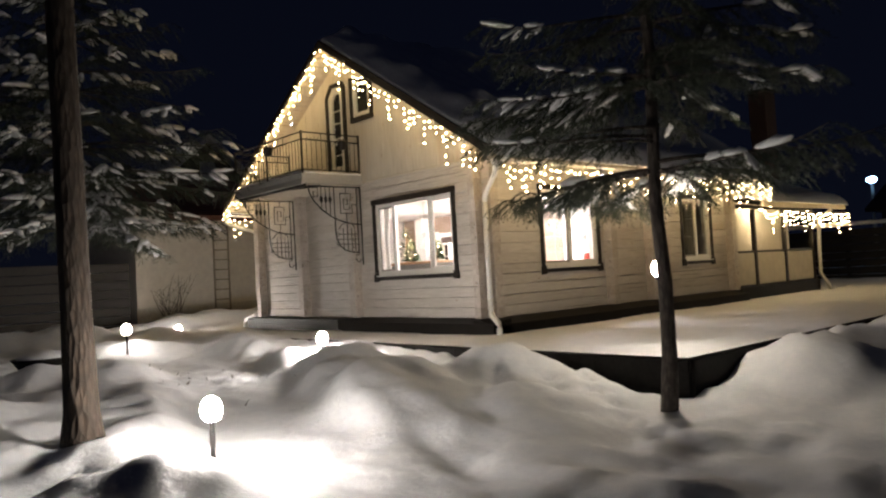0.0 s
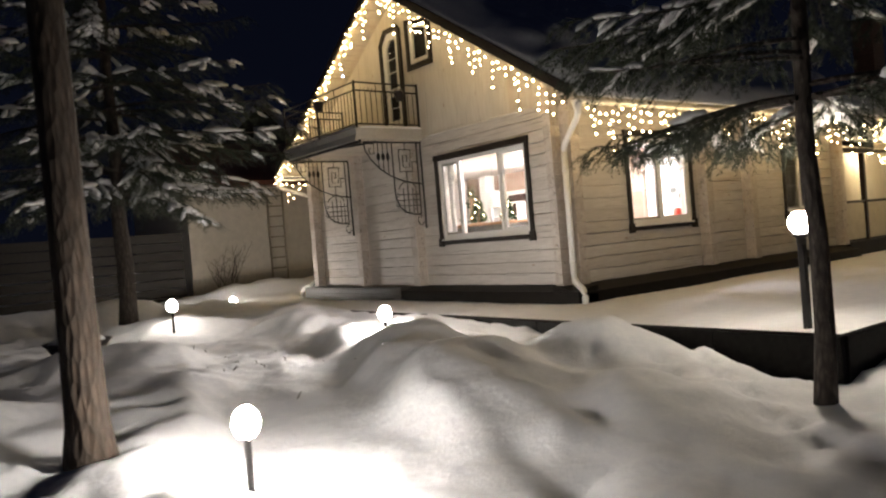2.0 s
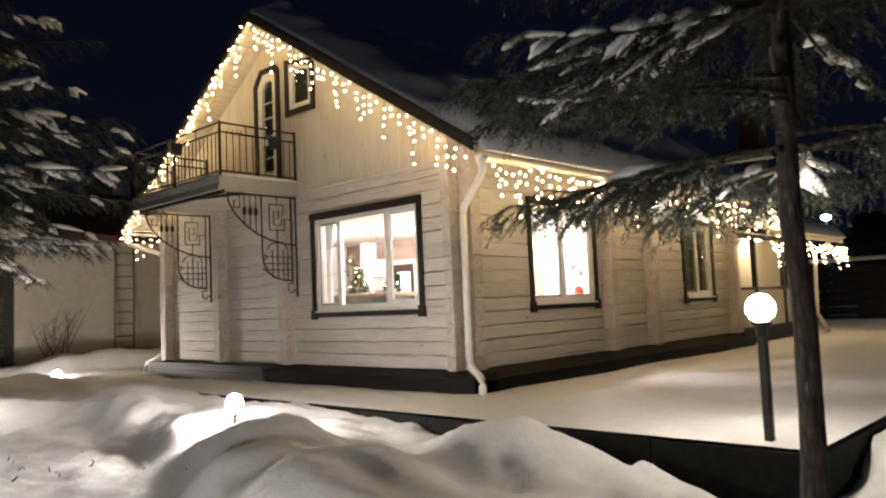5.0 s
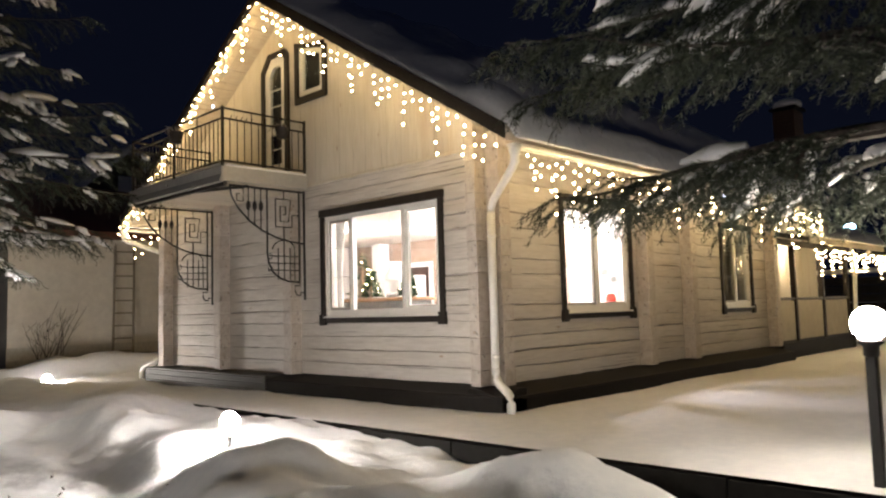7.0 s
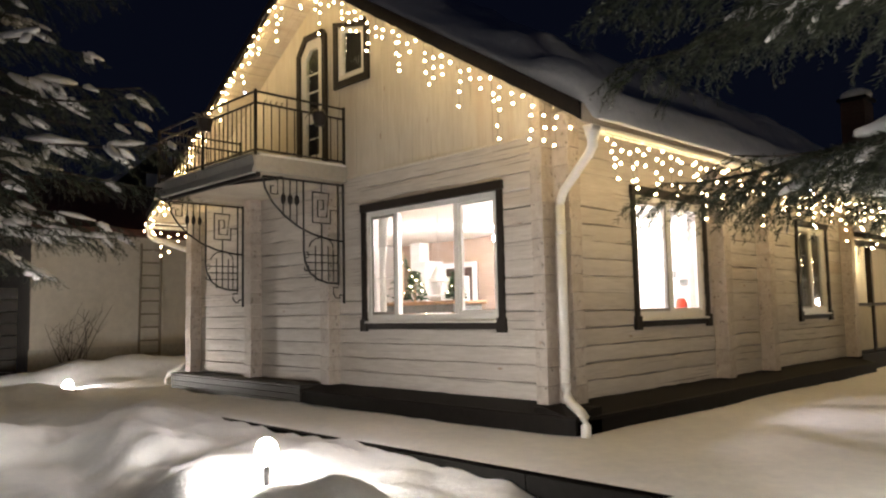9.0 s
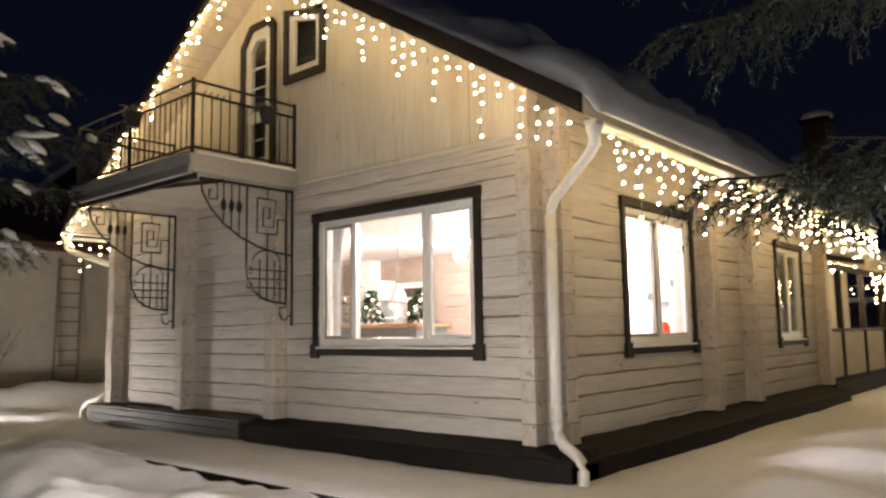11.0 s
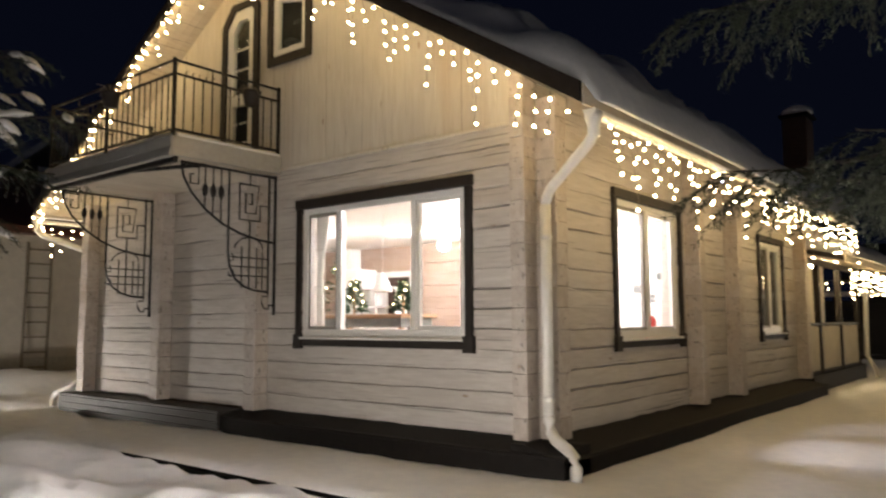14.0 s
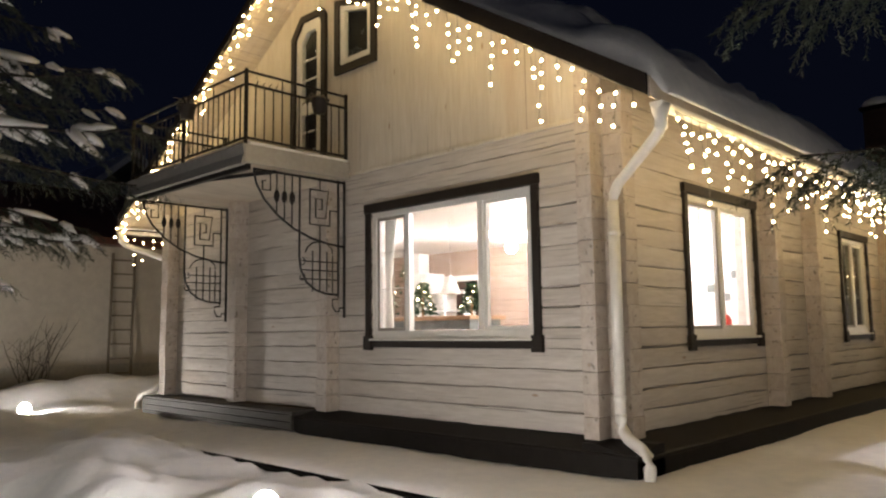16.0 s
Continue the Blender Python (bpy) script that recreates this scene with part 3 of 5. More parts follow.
window("window_3", side, W3, (1.0, 1.0), "unlit two-part window with dark brown casing", trim=0.095)

# attic window with its sloping head
aw = thing("window_4", (0, 3.3, ATTIC[2]), "small unlit attic window with a sloping head in dark casing", "window", kind="structure")
A0, A1, B0, B1 = ATTIC
SL = 0.24


def sloped_ring(o, i, name, m, d0, d1, lab):
    """A frame between two (u0, u1, v0, v1) outlines whose head falls towards low u."""
    def pts(q):
        return [(q[0], q[2]), (q[1], q[2]), (q[1], q[3]), (q[0], q[3] - SL * (q[1] - q[0]))]
    po, pi = pts(o), pts(i)
    for k in range(4):
        n2 = (k + 1) % 4
        part(name, plate(bmesh.new(), gable, [po[k], po[n2], pi[n2], pi[k]], d0, d1), m, aw, lab)


sloped_ring((A0, A1, B0, B1), (A0 + 0.085, A1 - 0.085, B0 + 0.095, B1 - 0.085), "casing", TRIM, -0.03, 0.03, "dark brown casing")
sloped_ring((A0 + 0.086, A1 - 0.086, B0 + 0.096, B1 - 0.086), (A0 + 0.165, A1 - 0.165, B0 + 0.18, B1 - 0.165), "window_frame", PVC, 0.0, 0.06, "white plastic frame")
gp = part("pane", plate(bmesh.new(), gable, [(A0 + 0.16, B0 + 0.17), (A1 - 0.16, B0 + 0.17), (A1 - 0.16, B1 - 0.16), (A0 + 0.16, B1 - 0.16 - SL * (A1 - A0 - 0.32))], 0.03, 0.034), GLASS, aw)
# dark sheet in place of the attic's darkness
part("dark_backing", plate(bmesh.new(), gable, [(A0 + 0.05, B0 + 0.05), (A1 - 0.05, B0 + 0.05), (A1 - 0.05, B1 - 0.1), (A0 + 0.05, B1 - 0.25)], 0.13, 0.15), DARKVOID, aw, "dark sheet standing for the unlit attic behind the glass")

# balcony door with clipped upper corners
dr = thing("door_1", (0, 4.24, DOOR[2]), "closed white balcony door with arched glazing and dark casing", "door", kind="structure")
D0, D1, E0, E1 = DOOR


def arch(m, top, foot):
    k = 0.20 - m * 0.45
    return [(D0 + m, foot), (D1 - m, foot), (D1 - m, E1 - top - k * 1.25), (D1 - m - k, E1 - top), (D0 + m + k * 0.35, E1 - top), (D0 + m, E1 - top - k * 0.45)]


po, pi, pj = arch(0.0, 0.0, E0), arch(0.085, 0.085, E0), arch(0.20, 0.22, E0 + 0.25)
for k in range(1, 6):
    n2 = (k + 1) % 6
    part("casing", plate(bmesh.new(), gable, [po[k], po[n2], pi[n2], pi[k]], -0.035, 0.03), TRIM, dr, "dark brown casing")
pi2, pj2 = arch(0.086, 0.086, E0 + 0.02), pj
for k in range(6):
    n2 = (k + 1) % 6
    part("door_frame", plate(bmesh.new(), gable, [pi2[k], pi2[n2], pj2[n2], pj2[k]], -0.005, 0.055), PVC, dr, "white plastic door leaf")
part("mid_rail", plate(bmesh.new(), gable, [(D0 + 0.19, E0 + 0.72), (D1 - 0.19, E0 + 0.72), (D1 - 0.19, E0 + 0.86), (D0 + 0.19, E0 + 0.86)], 0.0, 0.05), PVC, dr)
for zz in (E0 + 1.16, E0 + 1.42, E0 + 0.48):
    part("glazing_bar", plate(bmesh.new(), gable, [(D0 + 0.195, zz), (D1 - 0.195, zz), (D1 - 0.195, zz + 0.02), (D0 + 0.195, zz + 0.02)], 0.01, 0.02), PVC, dr)
part("pane", plate(bmesh.new(), gable, pj, 0.022, 0.026), GLASS, dr)
# dark sheet in place of the unlit space behind the door
part("curtain", plate(bmesh.new(), gable, arch(0.1, 0.1, E0 + 0.1), 0.13, 0.15), DARKVOID, dr, "dark sheet standing for the unlit space behind the door glass")

# ---- roof ----
roof = thing("roof", (4, RIDGE_Y, EAVE_Z), "dark metal gable roof with a wide verge", "roof", kind="structure")
TH = 0.10
for s in (-1, 1):
    def yy(q):
        return RIDGE_Y + s * (RIDGE_Y - q)
    prof = [(yy(RIDGE_Y), RIDGE_Z), (yy(EAVE_Y), EAVE_Z), (yy(EAVE_Y), EAVE_Z - TH), (yy(RIDGE_Y), RIDGE_Z - TH)]
    bm = bmesh.new()
    plate(bm, lambda a, d, v: Vector((d, a, v)), prof, VERGE + 0.03, ROOF_END)
    part("roof_slope", bm, ROOF, roof)
    bm = bmesh.new()
    plate(bm, lambda a, d, v: Vector((d, a, v)), [(yy(RIDGE_Y), RIDGE_Z + 0.012), (yy(EAVE_Y), EAVE_Z + 0.012), (yy(EAVE_Y), EAVE_Z - 0.155), (yy(RIDGE_Y), RIDGE_Z - 0.155)], VERGE, VERGE + 0.028)
    part("verge_board", bm, TRIM, roof, "dark brown verge board")
    for i in range(5):  # soffit under the verge
        x0 = VERGE + 0.03 + i * 0.108
        bm = bmesh.new()
        plate(bm, lambda a, d, v: Vector((d, a, v)), [(yy(RIDGE_Y), RIDGE_Z - 0.125), (yy(EAVE_Y), EAVE_Z - 0.125), (yy(EAVE_Y), EAVE_Z - 0.15), (yy(RIDGE_Y), RIDGE_Z - 0.15)], x0, x0 + 0.105)
        part("soffit_board", bm, SOFFIT, roof, "cream soffit board")
    for i in range(5):  # soffit under the eave
        q0, q1 = EAVE_Y + i * 0.14, EAVE_Y + i * 0.14 + 0.137
        bm = bmesh.new()
        plate(bm, lambda a, d, v: Vector((d, a, v)), [(yy(q0), roof_z(q0) - 0.125), (yy(q1), roof_z(q1) - 0.125), (yy(q1), roof_z(q1) - 0.15), (yy(q0), roof_z(q0) - 0.15)], 0.0, ROOF_END)
        part("soffit_board", bm, SOFFIT, roof, "cream soffit board")
    bm = bmesh.new()
    y1, y2 = sorted((yy(EAVE_Y) , yy(EAVE_Y) + s * -0.0 - 0.02))
    box(bm, VERGE + 0.03, ROOF_END, y1, y2, EAVE_Z - 0.17, EAVE_Z - 0.005)
    part("fascia", bm, SOFFIT, roof, "cream eave fascia")
tagged(part("ceiling", boxes((0.2, LEN - 0.2, 0.2, WID - 0.2, 2.60, 3.0)), WHITEWALL), "white plastered ceiling", "ceiling", kind="structure")

# gutters and downpipes
for s in (-1, 1):
    def yg(q):
        return RIDGE_Y + s * (RIDGE_Y - q)
    gut = thing("gutter", (VERGE, yg(-0.82), 2.86), "white half-round eave gutter", "gutter", group="rainwater goods")
    bm = bmesh.new()
    n = 10
    r1, r2 = 0.054, 0.046
    prof = [(r1 * math.cos(math.pi + math.pi * k / n), r1 * math.sin(math.pi + math.pi * k / n)) for k in range(n + 1)] + [(r2 * math.cos(2 * math.pi - math.pi * k / n), r2 * math.sin(2 * math.pi - math.pi * k / n)) for k in range(n + 1)]
    plate(bm, lambda a, d, v: Vector((d, yg(-0.80) + a, 2.855 + v)), prof, VERGE + 0.04, ROOF_END)
    part("channel", bm, PIPE, gut, smooth=False)
    part("end_cap", plate(bmesh.new(), lambda a, d, v: Vector((d, yg(-0.80) + a, 2.855 + v)), prof[:n + 1], VERGE + 0.03, VERGE + 0.039), PIPE, gut)
    px, py = (-0.098 if s < 0 else 0.10), yg(-0.145)
    dp = thing("downpipe", (px, py, 0), "white round downpipe with a kicked-out foot", "downpipe", group="rainwater goods")
    part("outlet", lathe(bmesh.new(), -0.46, yg(-0.80), [(0.048, 2.66), (0.048, 2.74), (0.066, 2.79), (0.072, 2.84)]), PIPE, dp, smooth=True)
    top = [(-0.46, yg(-0.80), 2.72), (-0.455, yg(-0.79), 2.67), (-0.43, yg(-0.74), 2.62), (px - 0.042, yg(-0.22), 2.36), (px - 0.007, yg(-0.16), 2.29), (px, py, 2.20)]
    part("offset", tube(bmesh.new(), top, 0.044, 12), PIPE, dp, smooth=True)
    part("pipe", tube(bmesh.new(), [(px, py, 2.24), (px, py, 0.46)], 0.047, 14), PIPE, dp, smooth=True)
    foot = [(px, py, 0.50), (px, py, 0.44), (-0.11, yg(-0.17), 0.37), (-0.135, yg(-0.225), 0.31), (-0.22, yg(-0.395), 0.25), (-0.25, yg(-0.455), 0.205), (-0.26, yg(-0.475), 0.14), (-0.26, yg(-0.475), 0.0)]
    part("foot", tube(bmesh.new(), foot, 0.048, 12), PIPE, dp, smooth=True)
    for zz in (1.95, 0.6):
        part("clamp", lathe(bmesh.new(), px, py, [(0.051, zz), (0.053, zz + 0.01), (0.053, zz + 0.03), (0.051, zz + 0.04)], 14), PIPE, dp, smooth=True)


# ---- snow on the roof ----
def snow_sheet(name, label, inside, us, vs, place, thick, seedz, parent=None):
    """A closed, uneven blanket: place(u, v) is the surface below, thick(u, v) the depth."""
    nu, nv = len(us), len(vs)
    top, bot = [], []
    for v in vs:
        for q in us:
            p = place(q, v)
            top.append(p + Vector((0, 0, thick(q, v))))
            bot.append(p + Vector((0, 0, 0.008)))
    verts = [tuple(p) for p in top + bot]
    faces = []
    k = nu * nv
    for j in range(nv - 1):
        for i in range(nu - 1):
            a = j * nu + i
            faces.append((a, a + 1, a + nu + 1, a + nu))
            faces.append((k + a, k + a + nu, k + a + nu + 1, k + a + 1))
    rim = [i for i in range(nu)] + [j * nu + nu - 1 for j in range(1, nv)] + [(nv - 1) * nu + i for i in range(nu - 2, -1, -1)] + [j * nu for j in range(nv - 2, 0, -1)]
    for a, b in zip(rim, rim[1:] + rim[:1]):
        faces.append((a, k + a, k + b, b))
    ob = raw(name, verts, faces, SNOW, parent, smooth=True)
    return tagged(ob, label, "snow")


def edge_round(q, a, b, w):
    e = min(q - a, b - q) / w
    return math.sqrt(max(0.0, 1 - (1 - min(1.0, e)) ** 2))


rl = random.Random(17)
ROOF_LUMPS = [(-0.15, -0.34, 0.18, 0.32)] + [(0.7 + 0.62 * k + rl.uniform(-0.2, 0.2), rl.uniform(0.1, 0.75), rl.uniform(0.06, 0.17), rl.uniform(0.22, 0.42)) for k in range(13)]
for s in (-1, 1):
    def place(x, q, s=s):
        return Vector((x, RIDGE_Y + s * (RIDGE_Y - q), roof_z(q) - 0.09 * smooth(EAVE_Y, EAVE_Y - 0.12, q)))

    def thick(x, q, s=s):
        n1 = noise.fractal(Vector((x * 0.8, q * 0.8 + s * 20, 1.5)), 1.0, 2.0, 3)
        n2 = noise.noise(Vector((x * 2.2, q * 2.2, 4.0 + s)))
        lip = 0.16 * smooth(1.0, 0.1, q - EAVE_Y) * (1 + 0.8 * noise.noise(Vector((x * 1.1, 0, 7))))
        up = q - EAVE_Y + 0.3 * noise.noise(Vector((x * 1.2, s * 5.0, 2.0)))
        lump = 0.32 * smooth(0.7, 0.95, up) * smooth(VERGE + 0.1, VERGE + 0.7, x) * (0.45 + 0.9 * abs(noise.noise(Vector((x * 1.5, q * 1.1, 11.0 + s)))))
        h = 0.13 + 0.05 * n1 + 0.035 * n2 + 0.5 * lip + lump
        for bx, bq, bh, br in ROOF_LUMPS:
            h += bh * math.exp(-(((x - bx) / br) ** 2 + ((q - bq) / br) ** 2) ** 1.4)
        return 0.012 + max(0.03, h) * edge_round(x, VERGE + 0.05, ROOF_END + 0.08, 0.28) * min(1.0, 0.15 + edge_round(q, EAVE_Y - 0.15, 99, 0.3))
    xs = [VERGE + 0.05, VERGE + 0.07, VERGE + 0.1, VERGE + 0.15] + axis_steps((VERGE + 0.22, ROOF_END - 0.1, 0.13)) + [ROOF_END, ROOF_END + 0.05, ROOF_END + 0.08]
    qs = [EAVE_Y - 0.15, EAVE_Y - 0.13, EAVE_Y - 0.10, EAVE_Y - 0.05, EAVE_Y] + axis_steps((EAVE_Y + 0.08, RIDGE_Y, 0.13)) + [RIDGE_Y]
    snow_sheet("roof_snow", "thick uneven blanket of snow on the roof slope", None, xs, qs, place, thick, 0)

# chimney over the terrace stove
CX, CY = 12.3, 0.78
ch = thing("chimney", (CX, CY, 2.7), "brick chimney with a snow cap beyond the roof", "chimney")
part("shaft", boxes((CX - 0.28, CX + 0.28, CY - 0.23, CY + 0.23, 2.6, 5.70)), BRICK, ch)
for i in range(17):
    zz = 4.34 + i * 0.078
    part("brick_course", boxes((CX - 0.30 - 0.004 * (i % 2), CX + 0.30, CY - 0.25, CY + 0.25 + 0.004 * (i % 2), zz, zz + 0.07), bevel=0.004), BRICK, ch)
part("cap", boxes((CX - 0.36, CX + 0.36, CY - 0.31, CY + 0.31, 5.71, 5.78), bevel=0.01), KERB, ch)
part("snow_cap", lathe(bmesh.new(), CX, CY, [(0.30, 5.782), (0.33, 5.86), (0.29, 5.94), (0.17, 6.00), (0.03, 6.02)], 18), SNOW, ch, "cap of snow", smooth=True)

# ---- balcony ----
BY0, BY1, BX, BZ = 3.44, 6.25, -1.40, 3.17
bal = thing("balcony", (-0.7, 4.8, 2.95), "small cantilevered balcony with grey metal edge and black iron railing", "balcony")
part("slab", boxes((BX + 0.03, 0.0, BY0 + 0.03, BY1 - 0.03, 3.0, BZ - 0.02)), SOFFIT, bal)
for i in range(10):
    y0 = BY0 + 0.04 + i * 0.273
    part("soffit_board", boxes((BX + 0.06, -0.004, y0, y0 + 0.268, 2.978, 2.998)), SOFFIT, bal, "cream soffit board")
part("front_flashing", prism(bmesh.new(), gable, [(BX + 0.02, 2.95), (BX - 0.03, 2.95), (BX - 0.035, 2.965), (BX - 0.005, 3.06), (BX - 0.02, BZ), (BX + 0.06, BZ + 0.004), (BX + 0.06, BZ - 0.03)], BY0, BY1), SHEET, bal, "grey metal edge")
for y0, y1 in ((BY0 - 0.01, BY0 + 0.028), (BY1 - 0.028, BY1 + 0.01)):
    part("side_flashing", boxes((BX, -0.002, y0, y1, 2.97, BZ + 0.002), bevel=0.005), SHEET, bal, "pale metal edge")
part("frame_beam", boxes((BX + 0.05, BX + 0.11, BY0 + 0.05, BY1 - 0.05, 2.915, 2.975)), IRON, bal)
bm = bmesh.new()
tube(bm, [(BX + 0.1, BY0 + 1.2, 2.955), (-0.95, BY0 + 0.1, 2.945)], 0.022, 6)
part("brace", bm, IRON, bal)
sn = bmesh.new()
prism(sn, side, [(BY0 - 0.004, BZ + 0.003), (BY0 + 0.0, BZ + 0.03), (BY0 + 0.06, BZ + 0.055), (BY0 + 0.25, BZ + 0.07), (BY1 - 0.2, BZ + 0.06), (BY1 - 0.03, BZ + 0.03), (BY1 - 0.03, BZ)], BX + 0.07, -0.02)
tagged(part("balcony_snow", sn, SNOW), "low layer of snow on the balcony floor", "snow")

rail = thing("balcony_railing", (-0.7, 4.8, BZ), "black wrought-iron balcony railing", "railing")
RT, RM, RB = 3.97, 3.83, 3.245


def rod(name, a, b, w, parent, m=None):
    a, b = Vector(a), Vector(b)
    bm = bmesh.new()
    box(bm, min(a.x, b.x) - w, max(a.x, b.x) + w, min(a.y, b.y) - w, max(a.y, b.y) + w, min(a.z, b.z) - w, max(a.z, b.z) + w, bevel=w * 0.3)
    return part(name, bm, m or IRON, parent)


for x, y in ((BX + 0.03, BY0 + 0.03), (BX + 0.03, BY1 - 0.03), (-0.03, BY0 + 0.03), (-0.03, BY1 - 0.03), (BX + 0.03, (BY0 + BY1) / 2)):
    rod("post", (x, y, BZ), (x, y, RT + 0.01), 0.018, rail)
for z in (RT, RM, RB):
    rod("rail", (BX + 0.03, BY0 + 0.03, z), (BX + 0.03, BY1 - 0.03, z), 0.012, rail)
    rod("rail", (BX + 0.03, BY0 + 0.03, z), (-0.02, BY0 + 0.03, z), 0.012, rail)
    rod("rail", (BX + 0.03, BY1 - 0.03, z), (-0.02, BY1 - 0.03, z), 0.012, rail)
for i in range(1, 24):
    y = BY0 + 0.03 + (BY1 - BY0 - 0.06) * i / 24
    rod("baluster", (BX + 0.03, y, RB), (BX + 0.03, y, RM if i % 6 else RT), 0.006, rail)
for i in range(1, 12):
    x = BX + 0.03 + (-BX - 0.05) * i / 12
    for y in (BY0 + 0.03, BY1 - 0.03):
        rod("baluster", (x, y, RB), (x, y, RM if i not in (4, 8) else RT), 0.006, rail)
for i in range(5):
    x = BX + 0.16 + i * 0.08
    part("finial", tube(bmesh.new(), [(x, BY0 + 0.03, RM), (x, BY0 + 0.03, RM + 0.04), (x + 0.02, BY0 + 0.03, RM + 0.055)], 0.007, 5), IRON, rail)

# hanging pots with dry plants on the railing
for px, py in ((-0.48, BY0 - 0.06), (BX - 0.06, 4.6)):
    pot = thing("flower_pot", (px, py, 3.62), "dark hanging flower pot with withered plants on the railing", "flower pot", group="railing flower pots")
    part("pot", lathe(bmesh.new(), px, py, [(0.07, 3.66), (0.10, 3.80), (0.115, 3.82), (0.10, 3.825), (0.03, 3.80)], 14), TRIM, pot, smooth=True)
    bm = bmesh.new()
    for k in range(16):
        a, l = rnd.uniform(0, 6.28), rnd.uniform(0.08, 0.2)
        p0 = Vector((px, py, 3.79))
        p1 = p0 + Vector((math.cos(a) * l * 0.5, math.sin(a) * l * 0.5, l * 0.5))
        p2 = p1 + Vector((math.cos(a) * l * 0.6, math.sin(a) * l * 0.6, -l * rnd.uniform(0, 0.9)))
        tube(bm, [p0, p1, p2], [0.008, 0.007, 0.003], 4)
    part("plant", bm, LADDER, pot, "withered stems")


# scrolled iron brackets under the balcony
def bracket(y, first=None):
    if first:
        return copy_thing(first, Matrix.Translation((0, y, 2.95)))
    br = thing("wrought_iron_bracket", (0, y, 2.95), "black wrought-iron bracket with scrolls and square spirals", "bracket", group="balcony brackets")

    def w(pts, r=0.009, n=5):
        bm = bmesh.new()
        tube(bm, [(-x, y, z) for x, z in pts], [q * 1.25 for q in r] if isinstance(r, list) else r * 1.25, n)
        return bm
    part("wall_bar", w([(0.03, 2.95), (0.03, 1.35)], 0.014), IRON, br)
    part("wall_bar", w([(0.12, 2.95), (0.12, 1.58)], 0.010), IRON, br)
    part("top_bar", w([(0.02, 2.93), (1.25, 2.93)], 0.013), IRON, br)
    hook = [(1.25, 2.93), (1.22, 2.78), (1.12, 2.62), (0.95, 2.46), (0.74, 2.33), (0.5, 2.24), (0.25, 2.19), (0.03, 2.17)]
    part("upper_arc", w(hook, 0.011), IRON, br)
    part("corner_scroll", w([(1.25, 2.90), (1.04, 2.90), (1.04, 2.72), (1.14, 2.72), (1.14, 2.82), (1.10, 2.82)], 0.009), IRON, br)
    low = [(0.66, 2.29), (0.66, 2.02), (0.64, 1.88), (0.56, 1.74), (0.44, 1.66), (0.3, 1.62), (0.12, 1.61)]
    part("lower_arc", w(low, 0.011), IRON, br)
    part("riser", w([(0.66, 2.93), (0.66, 2.29)], 0.010), IRON, br)
    for x, zb in ((0.76, 2.35), (0.86, 2.41), (0.96, 2.47)):
        part("upright", w([(x, 2.93), (x, zb)], 0.007), IRON, br)
        part("basket", w([(x, 2.74), (x, 2.71), (x, 2.67), (x, 2.63), (x, 2.60)], [0.008, 0.022, 0.027, 0.022, 0.008], 8), IRON, br, "twisted basket knot")
    k = [(0.38, 2.93), (0.38, 2.80), (0.52, 2.80), (0.52, 2.40), (0.24, 2.40), (0.24, 2.58), (0.12, 2.58)]
    part("square_spiral", w(k, 0.009), IRON, br)
    part("square_spiral", w([(0.52, 2.80), (0.26, 2.80), (0.30, 2.48), (0.44, 2.48), (0.44, 2.70), (0.35, 2.70), (0.35, 2.58), (0.39, 2.58)], 0.009), IRON, br)
    part("stem", w([(0.38, 2.40), (0.38, 1.64)], 0.008), IRON, br)
    part("fan", w([(0.58, 2.08)] + [(0.38 + 0.18 * math.cos(radians(a)), 2.10 + 0.11 * math.sin(radians(a))) for a in (20, 55, 90, 125, 160)][::1] + [(0.20, 2.08)], 0.007), IRON, br)
    for x, zt in ((0.28, 2.10), (0.48, 2.10), (0.20, 2.06)):
        part("upright", w([(x, zt), (x, 1.64)], 0.007), IRON, br)
    for z in (1.98, 1.88, 1.78):
        part("crossbar", w([(0.63, z), (0.12, z)], 0.006), IRON, br)
    for zc in (1.97, 1.8):
        part("scroll", w([(0.62 + 0.05 * math.cos(radians(a)) * (1 - a / 900), zc + 0.05 * math.sin(radians(a)) * (1 - a / 900)) for a in range(90, 450, 40)], 0.006), IRON, br)
    part("foot_scroll", w([(0.03, 1.46), (0.10, 1.46), (0.10, 1.42), (0.16, 1.42), (0.20, 1.48), (0.20, 1.56), (0.12, 1.56)], 0.008), IRON, br)
    return br


b1 = bracket(BY0 + 0.06)
bracket(BY1 - 0.1, b1)

# ---- strings of icicle lights ----
bulb_me = bpy.data.meshes.new("bulb")
bm = bmesh.new()
bmesh.ops.create_icosphere(bm, subdivisions=1, radius=BULB_R)
bm.to_mesh(bulb_me)
bm.free()
bulb_me.materials.append(BULB)
bulb_blue = bulb_me.copy()
bulb_blue.materials.clear()
bulb_blue.materials.append(BULB_B)
PATTERN = (3, 1, 4, 2, 2, 3, 5, 2, 1, 4, 3)


